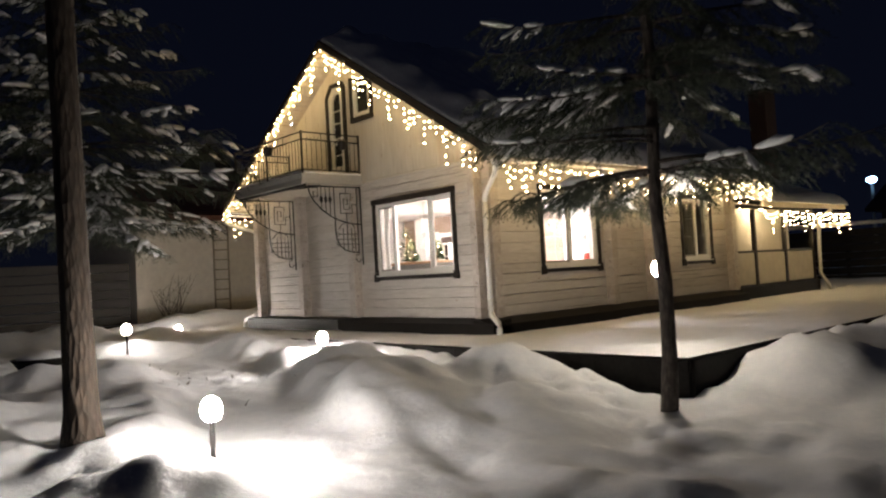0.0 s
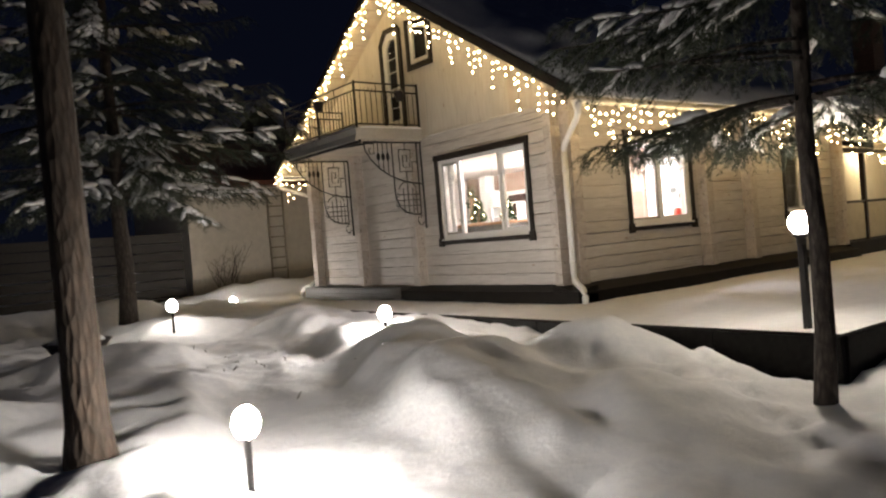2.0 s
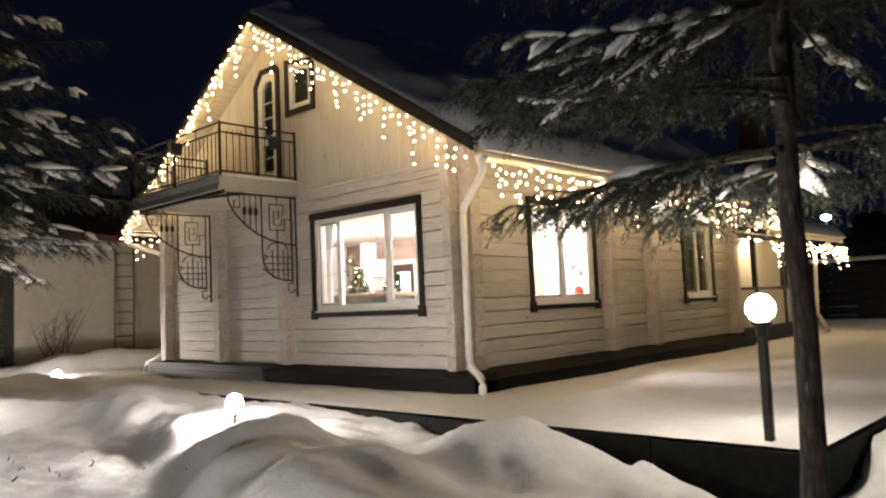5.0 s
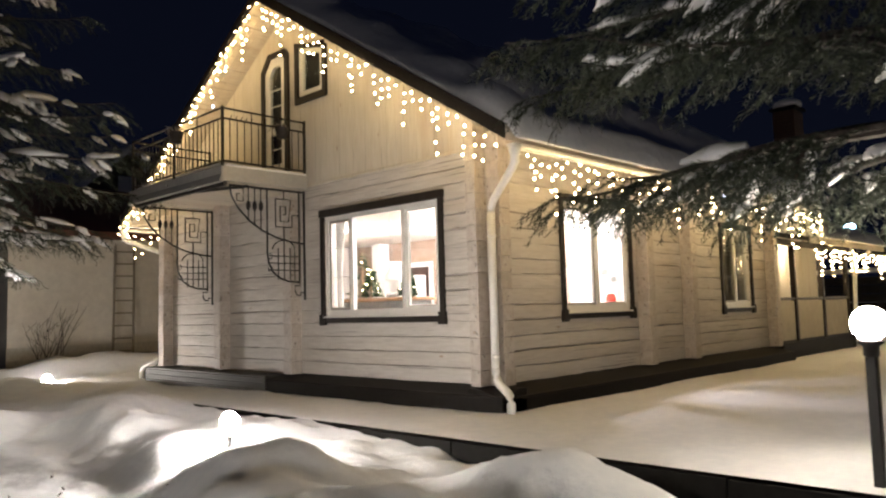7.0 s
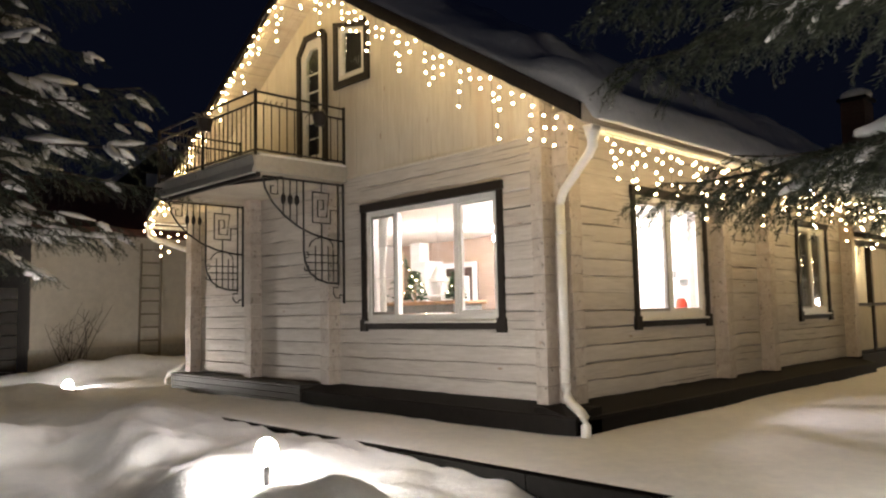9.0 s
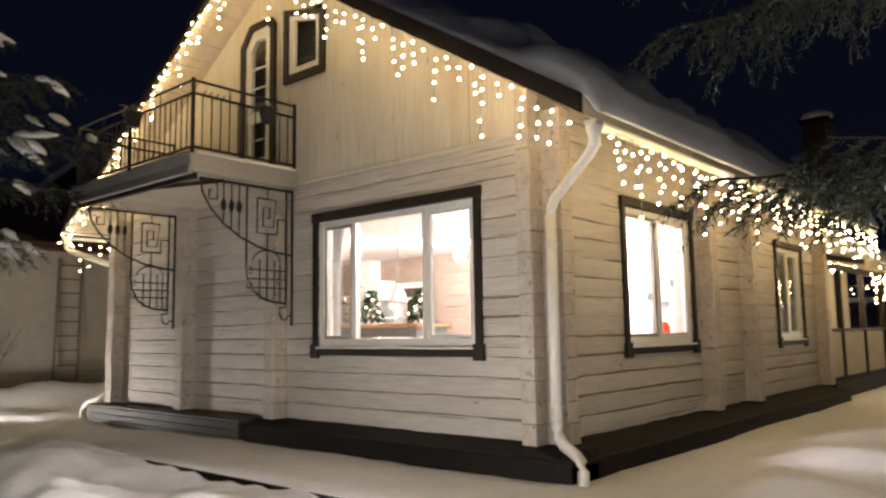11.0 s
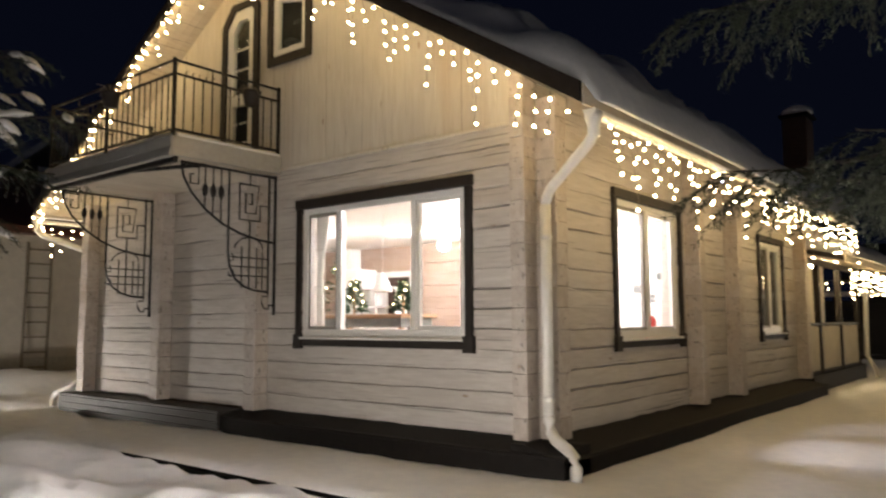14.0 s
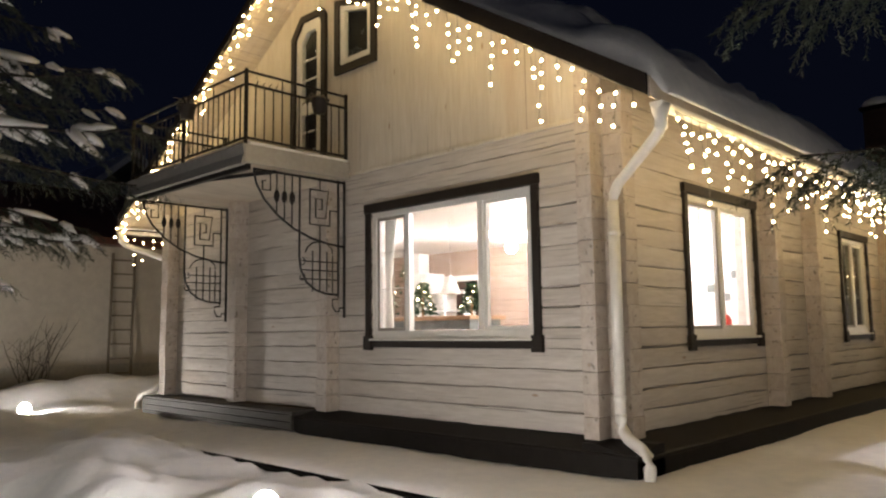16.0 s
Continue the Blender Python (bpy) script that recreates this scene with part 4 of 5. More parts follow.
def light_string(label, p0, p1, step, drop, seed, gap=0.0):
    r = random.Random(seed)
    p0, p1 = Vector(p0), Vector(p1)
    ls = thing("icicle_light_string", p0, label, "string lights", group="icicle light strings")
    n = int((p1 - p0).length / step)
    line = [p0 + (p1 - p0) * (i / n) + Vector((0, 0, -0.012 * (i % 2))) for i in range(n + 1)]
    part("main_wire", tube(bmesh.new(), line, 0.004, 4), WIRE, ls)
    for i in range(n + 1):
        count = PATTERN[(i + seed) % len(PATTERN)]
        if r.random() < gap:
            continue
        sway = Vector((r.uniform(-0.02, 0.02), r.uniform(-0.02, 0.02), 0))
        pts = [line[i] + Vector((0, 0, 0))]
        off = r.uniform(-0.02, 0.07)
        for k in range(count):
            pts.append(line[i] + sway * (k + 1) + Vector((0, 0, -off - drop * (k + 0.5) * r.uniform(0.93, 1.1) - r.uniform(-0.015, 0.015))))
        st = part("strand", tube(bmesh.new(), pts, 0.003, 3), WIRE, ls)
        for k, p in enumerate(pts[1:]):
            ob = new("bulb", bulb_blue if r.random() < 0.02 else bulb_me)
            ob.parent = st
            ob.matrix_basis = Matrix.Translation(p + Vector((r.uniform(-0.012, 0.012), r.uniform(-0.012, 0.012), 0)))
    return ls


vx = VERGE - 0.015
light_string("warm white icicle lights hanging from the roof verge", (vx, RIDGE_Y - 0.05, RIDGE_Z - 0.16), (vx, EAVE_Y + 0.1, EAVE_Z - 0.10), 0.16, 0.115, 1)
light_string("warm white icicle lights hanging from the roof verge", (vx, RIDGE_Y + 0.1, RIDGE_Z - 0.19), (vx, LEFT_EAVE - 0.1, EAVE_Z - 0.10), 0.16, 0.125, 4)
light_string("warm white icicle lights hanging from the eave gutter", (VERGE + 0.2, -0.865, 2.80), (ROOF_END, -0.865, 2.80), 0.13, 0.125, 2)
light_string("warm white icicle lights hanging from the north eave gutter", (VERGE + 0.2, LEFT_EAVE + 0.125, 2.80), (4.0, LEFT_EAVE + 0.125, 2.80), 0.15, 0.125, 8)
CZ = 2.22
light_string("warm white icicle lights hanging from the terrace canopy", (8.7, -0.79, CZ - 0.05), (13.7, -0.79, CZ - 0.05), 0.16, 0.105, 3)
light_string("warm white icicle lights hanging from the terrace canopy", (13.84, -0.75, CZ - 0.05), (13.84, 1.6, CZ - 0.05), 0.17, 0.105, 6)

# ---- covered terrace at the far end ----
ct = thing("terrace_canopy", (11, 1.5, 0), "low roofed terrace with dark posts and pale balustrade panels", "veranda")
part("base", boxes((LEN + 0.002, 13.0, -0.2, 4.5, -0.1, 0.32), bevel=0.01), PLINTH, ct)
for x in (9.5, 11.2, 12.95):
    part("post", boxes((x - 0.05, x + 0.05, -0.12, -0.02, 0.32, 2.25), bevel=0.006), TRIM, ct, "dark timber post")
part("post", boxes((LEN + 0.01, LEN + 0.11, -0.12, -0.02, 0.32, 2.25), bevel=0.006), TRIM, ct, "dark timber post")
for x0, x1 in ((LEN + 0.12, 9.44), (9.56, 11.14), (11.26, 12.89)):
    part("panel", boxes((x0, x1, -0.085, -0.055, 0.36, 1.14), bevel=0.004), STUCCO, ct, "pale balustrade panel")
    part("handrail", boxes((x0, x1, -0.11, -0.03, 1.15, 1.21), bevel=0.006), TRIM, ct, "dark handrail")
    part("lower_rail", boxes((x0, x1, -0.10, -0.04, 0.325, 0.358)), TRIM, ct)
part("end_panel", boxes((12.93, 12.97, 0.0, 0.54, 0.36, 1.14)), STUCCO, ct)
part("back_wall", boxes((LEN + 0.01, 12.9, 0.55, 0.65, 0.32, 2.50)), BOARD, ct, "yellow lit timber back wall")
part("roof_slope", prism(bmesh.new(), side, [(-0.70, 2.36), (-0.70, 2.27), (4.7, 3.5), (4.7, 3.6)], LEN + 0.25, 13.75), ROOF, ct)
part("soffit", prism(bmesh.new(), side, [(-0.66, 2.275), (-0.66, 2.255), (4.4, 3.40), (4.4, 3.42)], LEN + 0.27, 13.7), SOFFIT, ct)
part("fascia", boxes((LEN + 0.25, 13.76, -0.725, -0.702, 2.24, 2.37)), SOFFIT, ct, "cream fascia")
part("beam", boxes((LEN + 0.12, 13.0, -0.12, -0.02, 2.26, 2.36)), TRIM, ct)
snow_sheet("canopy_snow", "deep rounded snow on the terrace canopy", None, [LEN + 0.57 + q for q in (0, 0.03, 0.08, 0.15)] + axis_steps((LEN + 0.9, 13.5, 0.2)) + [13.6, 13.75, 13.83, 13.86],
           [-0.78, -0.76, -0.72, -0.65, -0.55] + axis_steps((-0.4, 4.6, 0.2)),
           lambda x, y: Vector((x, y, 2.365 + (y + 0.7) * 0.2296)),
           lambda x, y: 0.01 + (0.30 + 0.06 * noise.noise(Vector((x, y, 3))) + 0.85 * smooth(13.6, 11.0, x) * smooth(-0.6, 1.6, y)) * edge_round(x, LEN + 0.5, 13.86, 0.35) * min(1, 0.12 + edge_round(y, -0.78, 99, 0.4)), 0)
# added fill light, no known fitting: brightens the wall under the canopy
cl2 = thing("ceiling_light", (10.6, 0.2, 2.4), "added warm fill lamp under the terrace canopy", "ceiling light")
part("base", lathe(bmesh.new(), 10.6, 0.2, [(0.10, 2.475), (0.10, 2.40), (0.09, 2.38)], 14), PVC, cl2, smooth=True)
part("diffuser", lathe(bmesh.new(), 10.6, 0.2, [(0.088, 2.38), (0.10, 2.34), (0.07, 2.29), (0.01, 2.275)], 14), CANOPY_FILL, cl2, "glowing diffuser of the added fill lamp", smooth=True)
pic = thing("wall_panel", (9.2, 0.53, 1.5), "orange-brown wooden panel on the terrace wall", "panel")
part("board", boxes((8.95, 9.45, 0.525, 0.548, 1.35, 2.05), bevel=0.006), TABLEWOOD, pic)
part("rim", boxes((8.92, 9.48, 0.515, 0.524, 2.0, 2.06), bevel=0.003), TRIM, pic)
dp2 = thing("downpipe", (13.05, -0.3, 0), "white round downpipe at the terrace end", "downpipe", group="rainwater goods")
part("pipe", tube(bmesh.new(), [(13.1, -0.6, 2.25), (13.06, -0.25, 2.0), (13.06, -0.2, 0.5), (13.1, -0.3, 0.3), (13.2, -0.4, 0.02)], 0.05, 10), PIPE, dp2, smooth=True)

# ---- garden lamps ----


def garden_lamp(x, y, z, h, r, label, glow=None):
    gl = thing("garden_lamp", (x, y, z), label, "garden lamp", group="garden lamps")
    part("stem", lathe(bmesh.new(), x, y, [(0.022, z - 0.15), (0.022, z + h - r * 1.2), (0.05, z + h - r * 1.1), (0.05, z + h - r * 0.85)], 10), IRON, gl, smooth=True)
    bm = bmesh.new()
    prof = [(max(0.004, r * math.sin(radians(a))), z + h - r * math.cos(radians(a)) * 1.25) for a in range(0, 181, 15)]
    lathe(bm, x, y, prof, 16)
    part("globe", bm, glow or GLOBE, gl, "glowing white globe", smooth=True)
    return gl


for x, y, h, r in ((-6.63, -3.65, 0.38, 0.080), (-3.27, 0.08, 0.26, 0.080), (-4.71, 3.72, 0.40, 0.080), (-1.66, 9.06, 0.10, 0.085)):
    garden_lamp(x, y, yard_z(x, y), h, r, "lit white garden lamp on a short stem in the snow", GLOBE_DIM if x == -4.71 else None)

pl = thing("post_lamp", (-1.45, -4.27, 0), "lit globe lamp on a square dark post", "lamp post")
part("post", boxes((-1.482, -1.418, -4.302, -4.238, -0.02, 0.80), bevel=0.008), IRON, pl)
part("neck", lathe(bmesh.new(), -1.45, -4.27, [(0.045, 0.80), (0.045, 0.86), (0.075, 0.88), (0.075, 0.90)], 14), IRON, pl, smooth=True)
bm = bmesh.new()
bmesh.ops.create_uvsphere(bm, u_segments=24, v_segments=14, radius=0.105, matrix=Matrix.Translation((-1.45, -4.27, 1.0)))
part("globe", bm, GLOBE_T, pl, "glowing white globe", smooth=True)

# ---- room behind the lit windows ----
CEIL = 2.60
tagged(part("floor", boxes((0.2, LEN - 0.2, 0.2, WID - 0.2, 0.2, 0.3)), FLOORWOOD), "brown laminate floor", "floor", kind="structure")
inner = tagged(part("wall_inner_1", boxes((4.4, 4.5, 0.2, WID - 0.2, 0.3, CEIL)), PINE), "pine-clad inner wall", "wall", kind="structure")
for i in range(12):
    z0 = 0.32 + i * 0.195
    part("cladding_board", boxes((4.372, 4.398, 1.9, 5.05, z0, z0 + 0.189), bevel=0.006), PINE, inner)
    part("cladding_board", boxes((4.372, 4.398, 6.45, 7.55, z0, z0 + 0.189), bevel=0.006), PINE, inner)
part("plaster", boxes((4.375, 4.399, 0.22, 1.88, 0.31, CEIL - 0.002)), WHITEWALL, inner, "white plastered stretch")
col = thing("column", (4.2, 6.65, 0.3), "white square column in the lit room", "column")
part("shaft", boxes((4.1, 4.37, 6.50, 6.78, 0.3, CEIL - 0.002), bevel=0.01), WHITEWALL, col)
part("base", boxes((4.07, 4.369, 6.49, 6.81, 0.3, 0.42), bevel=0.006), WHITEWALL, col)
pend = thing("pendant_lamp", (1.22, 2.98, CEIL), "white bell pendant lamp hanging on a cord", "pendant lamp")
part("cord", tube(bmesh.new(), [(1.22, 2.98, CEIL), (1.22, 2.98, 1.84)], 0.004, 5), SHEET, pend)
part("shade", lathe(bmesh.new(), 1.22, 2.98, [(0.02, 1.86), (0.04, 1.83), (0.09, 1.74), (0.125, 1.64), (0.13, 1.63), (0.12, 1.63), (0.08, 1.73), (0.02, 1.82)], 18), CLOTH, pend, "white bell shade", smooth=True)
for x, y in ((1.55, 1.3), (1.55, 5.2), (3.2, 1.6), (3.2, 3.6)):
    cl = thing("globe_pendant", (x, y, CEIL), "white globe light on a short ceiling stem, switched on", "ceiling light", group="globe ceiling lights")
    part("rose", lathe(bmesh.new(), x, y, [(0.05, CEIL), (0.05, CEIL - 0.02), (0.012, CEIL - 0.035), (0.012, CEIL - 0.12)], 14), PVC, cl, smooth=True)
    part("globe", lathe(bmesh.new(), x, y, [(max(0.003, 0.085 * math.sin(radians(a))), CEIL - 0.2 + 0.085 * math.cos(radians(a))) for a in range(0, 181, 20)], 16), ROOMLAMP, cl, "glowing globe", smooth=True)
tb = thing("bar_table", (1.25, 3.2, 0.3), "brown wooden bar table behind the window", "table")
part("tabletop", boxes((0.95, 1.6, 2.42, 3.95, 1.31, 1.36), bevel=0.008), TABLEWOOD, tb)
part("apron", boxes((1.0, 1.55, 2.47, 3.9, 1.2, 1.31)), GREYCLOTH, tb, "dark apron under the top")
for x in (1.02, 1.53):
    for y in (2.49, 3.88):
        part("leg", boxes((x - 0.03, x + 0.03, y - 0.03, y + 0.03, 0.3, 1.2), bevel=0.005), TABLEWOOD, tb)


def xmas_tree(x, y, z, h, seed):
    r = random.Random(seed)
    t = thing("christmas_tree", (x, y, z), "small green Christmas tree with lit bulbs", "christmas tree", group="small christmas trees")
    part("stem", tube(bmesh.new(), [(x, y, z), (x, y, z + h)], [0.02, 0.004], 6), TABLEWOOD, t)
    bm = bmesh.new()
    for k in range(330):
        f = r.random()
        rad = (1 - f) * h * 0.36 + 0.02
        a, q = r.uniform(0, 6.283), r.uniform(0.3, 1) * rad
        p = Vector((x + math.cos(a) * q, y + math.sin(a) * q, z + 0.06 + f * h * 0.94 - q * 0.25))
        o = Vector((math.cos(a), math.sin(a), r.uniform(-0.5, 0.5))) * 0.07
        s2 = Vector((-math.sin(a), math.cos(a), r.uniform(-1, 1))) * 0.022
        v = [bm.verts.new(p + s2), bm.verts.new(p - s2), bm.verts.new(p + o)]
        bm.faces.new(v)
    part("needles", bm, GREENNEEDLE, t)
    for k in range(12):
        f = (k + 0.5) / 12
        a = k * 2.4
        q = (1 - f) * h * 0.34 + 0.02
        b = new("fairy_bulb", bulb_me)
        b.parent = t
        b.matrix_parent_inverse = Matrix.Translation((-x, -y, -z))
        b.matrix_basis = Matrix.Translation((x + math.cos(a) * q, y + math.sin(a) * q, z + 0.08 + f * h * 0.9)) @ Matrix.Diagonal((0.7, 0.7, 0.7, 1))
    return t


xmas_tree(1.25, 3.50, 1.36, 0.42, 3)
xmas_tree(1.25, 2.66, 1.36, 0.36, 5)
xmas_tree(2.3, 4.95, 0.30, 1.95, 9)
idr = thing("door_2", (4.37, 5.64, 0.3), "brown inner door in a white frame", "door", kind="structure")
part("leaf", boxes((4.34, 4.365, 5.28, 6.00, 0.3, 2.05), bevel=0.005), BRICK, idr, "brown door leaf")
for z0 in (0.42, 1.02, 1.56):
    part("panel", boxes((4.328, 4.339, 5.38, 5.90, z0, z0 + (0.5 if z0 < 1.5 else 0.4)), bevel=0.004), BRICK, idr)
for y0, y1 in ((5.18, 5.28), (6.00, 6.10)):
    part("door_frame", boxes((4.33, 4.37, y0, y1, 0.3, 2.15)), PVC, idr)
part("door_head", boxes((4.33, 4.37, 5.28, 6.00, 2.05, 2.15)), PVC, idr)
shelf = thing("shelf_unit", (3.9, 5.5, 0.3), "white open shelf unit in the lit room", "shelf")
for y in (5.02, 5.46, 5.90):
    part("upright", boxes((3.70, 3.98, y, y + 0.03, 0.3, 1.85), bevel=0.003), PVC, shelf)
for z in (0.75, 1.15, 1.5, 1.82):
    for y in (5.051, 5.491):
        part("board", boxes((3.70, 3.98, y, y + 0.408, z, z + 0.025)), PVC, shelf)
cab = thing("tall_cabinet", (4.1, 6.3, 0.3), "tall white cabinet beside the column", "cabinet")
part("body", boxes((3.92, 4.37, 6.11, 6.48, 0.3, 2.2), bevel=0.008), WHITEWALL, cab)
part("door", boxes((3.895, 3.918, 6.12, 6.47, 0.38, 2.18), bevel=0.006), PVC, cab)
part("handle", boxes((3.87, 3.893, 6.16, 6.18, 1.2, 1.4), bevel=0.003), IRON, cab, "dark handle")
frg = thing("refrigerator", (4.05, 0.6, 0.3), "tall white refrigerator in the lit kitchen", "refrigerator")
part("body", boxes((3.76, 4.36, 0.25, 0.95, 0.3, 2.05), bevel=0.015), PVC, frg)
part("door", boxes((3.735, 3.758, 0.26, 0.94, 0.95, 2.04), bevel=0.008), PVC, frg)
part("lower_door", boxes((3.735, 3.758, 0.26, 0.94, 0.33, 0.93), bevel=0.008), PVC, frg)
for z0, y0 in ((1.78, 0.4), (1.5, 0.55), (1.62, 0.72)):
    part("magnet", boxes((3.728, 3.734, y0, y0 + 0.13, z0, z0 + 0.1)), GREYCLOTH, frg, "dark fridge picture")
cu = thing("curtain", (0.3, 3.08, 1.1), "white curtain gathered at the window's edge", "curtain")
bm = bmesh.new()
for k in range(20):
    q = []
    for kk in (k, k + 1):
        q.append((2.93 + 0.28 * kk / 20, 0.29 + 0.02 * math.sin(kk * 1.6)))
    (ya, xa), (yb, xb) = q
    bm.faces.new([bm.verts.new((xa, ya, CEIL)), bm.verts.new((xb, yb, CEIL)), bm.verts.new((xb, 3.05 + (yb - 2.93) * 0.5, 1.75)), bm.verts.new((xa, 3.05 + (ya - 2.93) * 0.5, 1.75))])
    bm.faces.new([bm.verts.new((xa, 3.05 + (ya - 2.93) * 0.5, 1.75)), bm.verts.new((xb, 3.05 + (yb - 2.93) * 0.5, 1.75)), bm.verts.new((xb, 2.97 + (yb - 2.93) * 0.8, 0.32)), bm.verts.new((xa, 2.97 + (ya - 2.93) * 0.8, 0.32))])
bmesh.ops.remove_doubles(bm, verts=bm.verts, dist=0.0005)
bmesh.ops.solidify(bm, geom=bm.faces, thickness=0.004)
part("cloth", bm, CLOTH, cu, smooth=True)
can = thing("red_canister", (3.42, 0.5, 1.04), "red canister standing by the lit window", "canister")
part("body", lathe(bmesh.new(), 3.42, 0.5, [(0.07, 1.041), (0.075, 1.07), (0.075, 1.27), (0.05, 1.32), (0.03, 1.33)], 16), REDPAINT, can, smooth=True)
cnt = thing("kitchen_counter", (2.6, 0.5, 0.3), "white kitchen counter below the window", "counter")
part("body", boxes((1.2, 3.6, 0.22, 0.78, 0.3, 1.0), bevel=0.006), PVC, cnt)
part("worktop", boxes((1.18, 3.62, 0.21, 0.80, 1.001, 1.04), bevel=0.006), TABLEWOOD, cnt)
# wall added behind window_3, its dark colour standing for an unlit room
tagged(part("wall_inner_3", boxes((4.5, 8.2, 1.2, 1.3, 0.3, 2.60)), DARKVOID), "inner wall coloured dark to stand for the unlit room", "wall", kind="structure")


# ---- conifers ----
def spruce(name, label, x, y, z, height, trunk_r, low, reach, seed, whorls, per, bend=(), skip=None, snowy=1.0, detail=1.0, fine=1.0, extra=(), load=1.0, cover=0.08):
    r = random.Random(seed)
    t = thing(name, (x, y, z), label, "tree")
    n = 14
    line, rad = [], []
    for i in range(n + 1):
        f = i / n
        bx = sum(a * math.exp(-((f * height - h0) / w0) ** 2) for a, h0, w0 in bend)
        line.append(Vector((x + bx + 0.02 * math.sin(i * 1.7 + seed), y + bx * 0.4 + 0.02 * math.cos(i * 2.1), z - 0.2 + f * (height + 0.2))))
        rad.append(trunk_r * (1.18 if i == 0 else 1.0) * (1 - 0.93 * f))
    part("trunk", tube(bmesh.new(), line, rad, 14), BARK_SPRUCE, t, smooth=True)

    def trunk_at(h):
        f = max(0.0, min(0.999, (h + 0.2) / (height + 0.2))) * n
        i = int(f)
        return line[i].lerp(line[i + 1], f - i)
    nv, nf, sv, sf = [], [], [], []
    plan = [(h0, radians(a0), l0, d0, True) for h0, a0, l0, d0 in extra]
    for wi in range(whorls):
        f = wi / max(1, whorls - 1)
        ln = reach * (1 - f) ** 0.75 * (0.75 + 0.25 * min(1, wi / 1.5)) + 0.15
        a0 = r.uniform(0, 6.28)
        for k in range(per):
            ang = a0 + 6.283 * k / per + r.uniform(-0.25, 0.25)
            h = low + (height - low) * f ** 1.15 * 0.97 + r.uniform(-0.12, 0.12)
            L = ln * r.uniform(0.75, 1.12)
            if not (skip and skip(math.degrees(ang) % 360, h)):
                plan.append((h, ang, L, 0.16 + 0.22 * (1 - f) + r.uniform(-0.07, 0.08), False))
    for k, (h, ang, L, droop, big) in enumerate(plan):
        out = Vector((math.cos(ang), math.sin(ang), 0))
        sd = Vector((-math.sin(ang), math.cos(ang), 0))
        base = trunk_at(h)
        pts = []
        m = 8
        for q in range(m + 1):
            s = q / m
            pts.append(base + out * L * s + Vector((0, 0, L * (0.10 * s - droop * s * s + 0.17 * s ** 4))) + sd * L * 0.05 * math.sin(s * 3 + k))
        part("branch", tube(bmesh.new(), pts, [0.022 * (1 - 0.85 * q / m) * (0.5 + L / 3) for q in range(m + 1)], 5), BARK_SPRUCE, t)

        def at(s):
            q = min(m - 1e-6, max(0.0, s * m))
            i = int(q)
            return pts[i].lerp(pts[i + 1], q - i)
        def needles_on(curve, count, ln):
            """A bottle-brush of needles along a line of points."""
            for c in range(count):
                e = (c + r.random()) / count * (len(curve) - 1.001)
                i = int(e)
                ax = (curve[i + 1] - curve[i]).normalized()
                q0 = curve[i].lerp(curve[i + 1], e - i)
                rv = Vector((r.gauss(0, 1), r.gauss(0, 1), r.gauss(0, 1)))
                rv = (rv - ax * rv.dot(ax)).normalized()
                nd = (ax * r.uniform(0.5, 1.0) + rv * r.uniform(0.5, 1.0)).normalized()
                l2 = ln * r.uniform(0.7, 1.25)
                wv = nd.cross(Vector((r.gauss(0, 1), r.gauss(0, 1), r.gauss(0, 1)))).normalized() * ln * 0.10
                b = len(nv)
                nv.extend((tuple(q0 - wv), tuple(q0 + wv), tuple(q0 + nd * l2 + wv * 0.4), tuple(q0 + nd * l2 - wv * 0.4)))
                nf.append((b, b + 1, b + 2, b + 3))
        nl = 0.036 / detail / fine ** 0.25
        twigs = max(8, int(L * 17 * detail))
        for w in range(twigs):
            s = 0.12 + 0.88 * (w + r.random() * 0.6) / twigs
            p = at(s)
            sgn = -1 if w % 2 else 1
            tl = (0.17 + 0.15 * L * (1 - 0.7 * s)) * r.uniform(0.75, 1.25)
            tdir = (out * r.uniform(0.6, 1.0) + sd * sgn * r.uniform(0.45, 1.0) + Vector((0, 0, r.uniform(-0.35, 0.10)))).normalized()
            if w == twigs - 1:
                tdir = (out + Vector((0, 0, -0.1))).normalized()
            sag = r.uniform(0.35, 0.75)
            curve = [p + tdir * tl * e + Vector((0, 0, -sag * tl * e * e)) for e in (0, 0.25, 0.5, 0.75, 1.0)]
            needles_on(curve, max(10, int(tl * 120 * detail * fine)), nl)
            for m2 in range(int(2 + tl * 5 * detail)):  # side sprays, alternately left and right, hanging a little
                b0 = curve[1].lerp(curve[3], r.random())
                l3 = tl * r.uniform(0.25, 0.5)
                ax = tdir.cross(Vector((0, 0, 1))) * (1 if m2 % 2 else -1)
                d3 = (tdir * 0.8 + ax * r.uniform(0.3, 0.8) + Vector((0, 0, r.uniform(-0.7, -0.15)))).normalized()
                needles_on([b0, b0 + d3 * l3 * 0.5, b0 + d3 * l3 + Vector((0, 0, -0.3 * l3))], max(6, int(l3 * 110 * detail * fine)), nl)
            cl = noise.noise(Vector((p.x * 0.9, p.y * 0.9, p.z * 1.3 + seed)))
            if r.random() < (cover + 0.9 * cl) * snowy:  # snow lying on the inner half of the twig
                w0 = r.uniform(0.022, 0.040) * load
                inner = [curve[0].lerp(curve[3], f) for f in (0.05, 0.3, 0.55, 0.8, 1.0)]
                strip(sv, sf, [q + Vector((0, 0, 0.012 + w0 * 0.3)) for q in inner], [w0 * k2 * r.uniform(0.7, 1.25) for k2 in (0.5, 1.0, 1.1, 0.75, 0.25)], r)
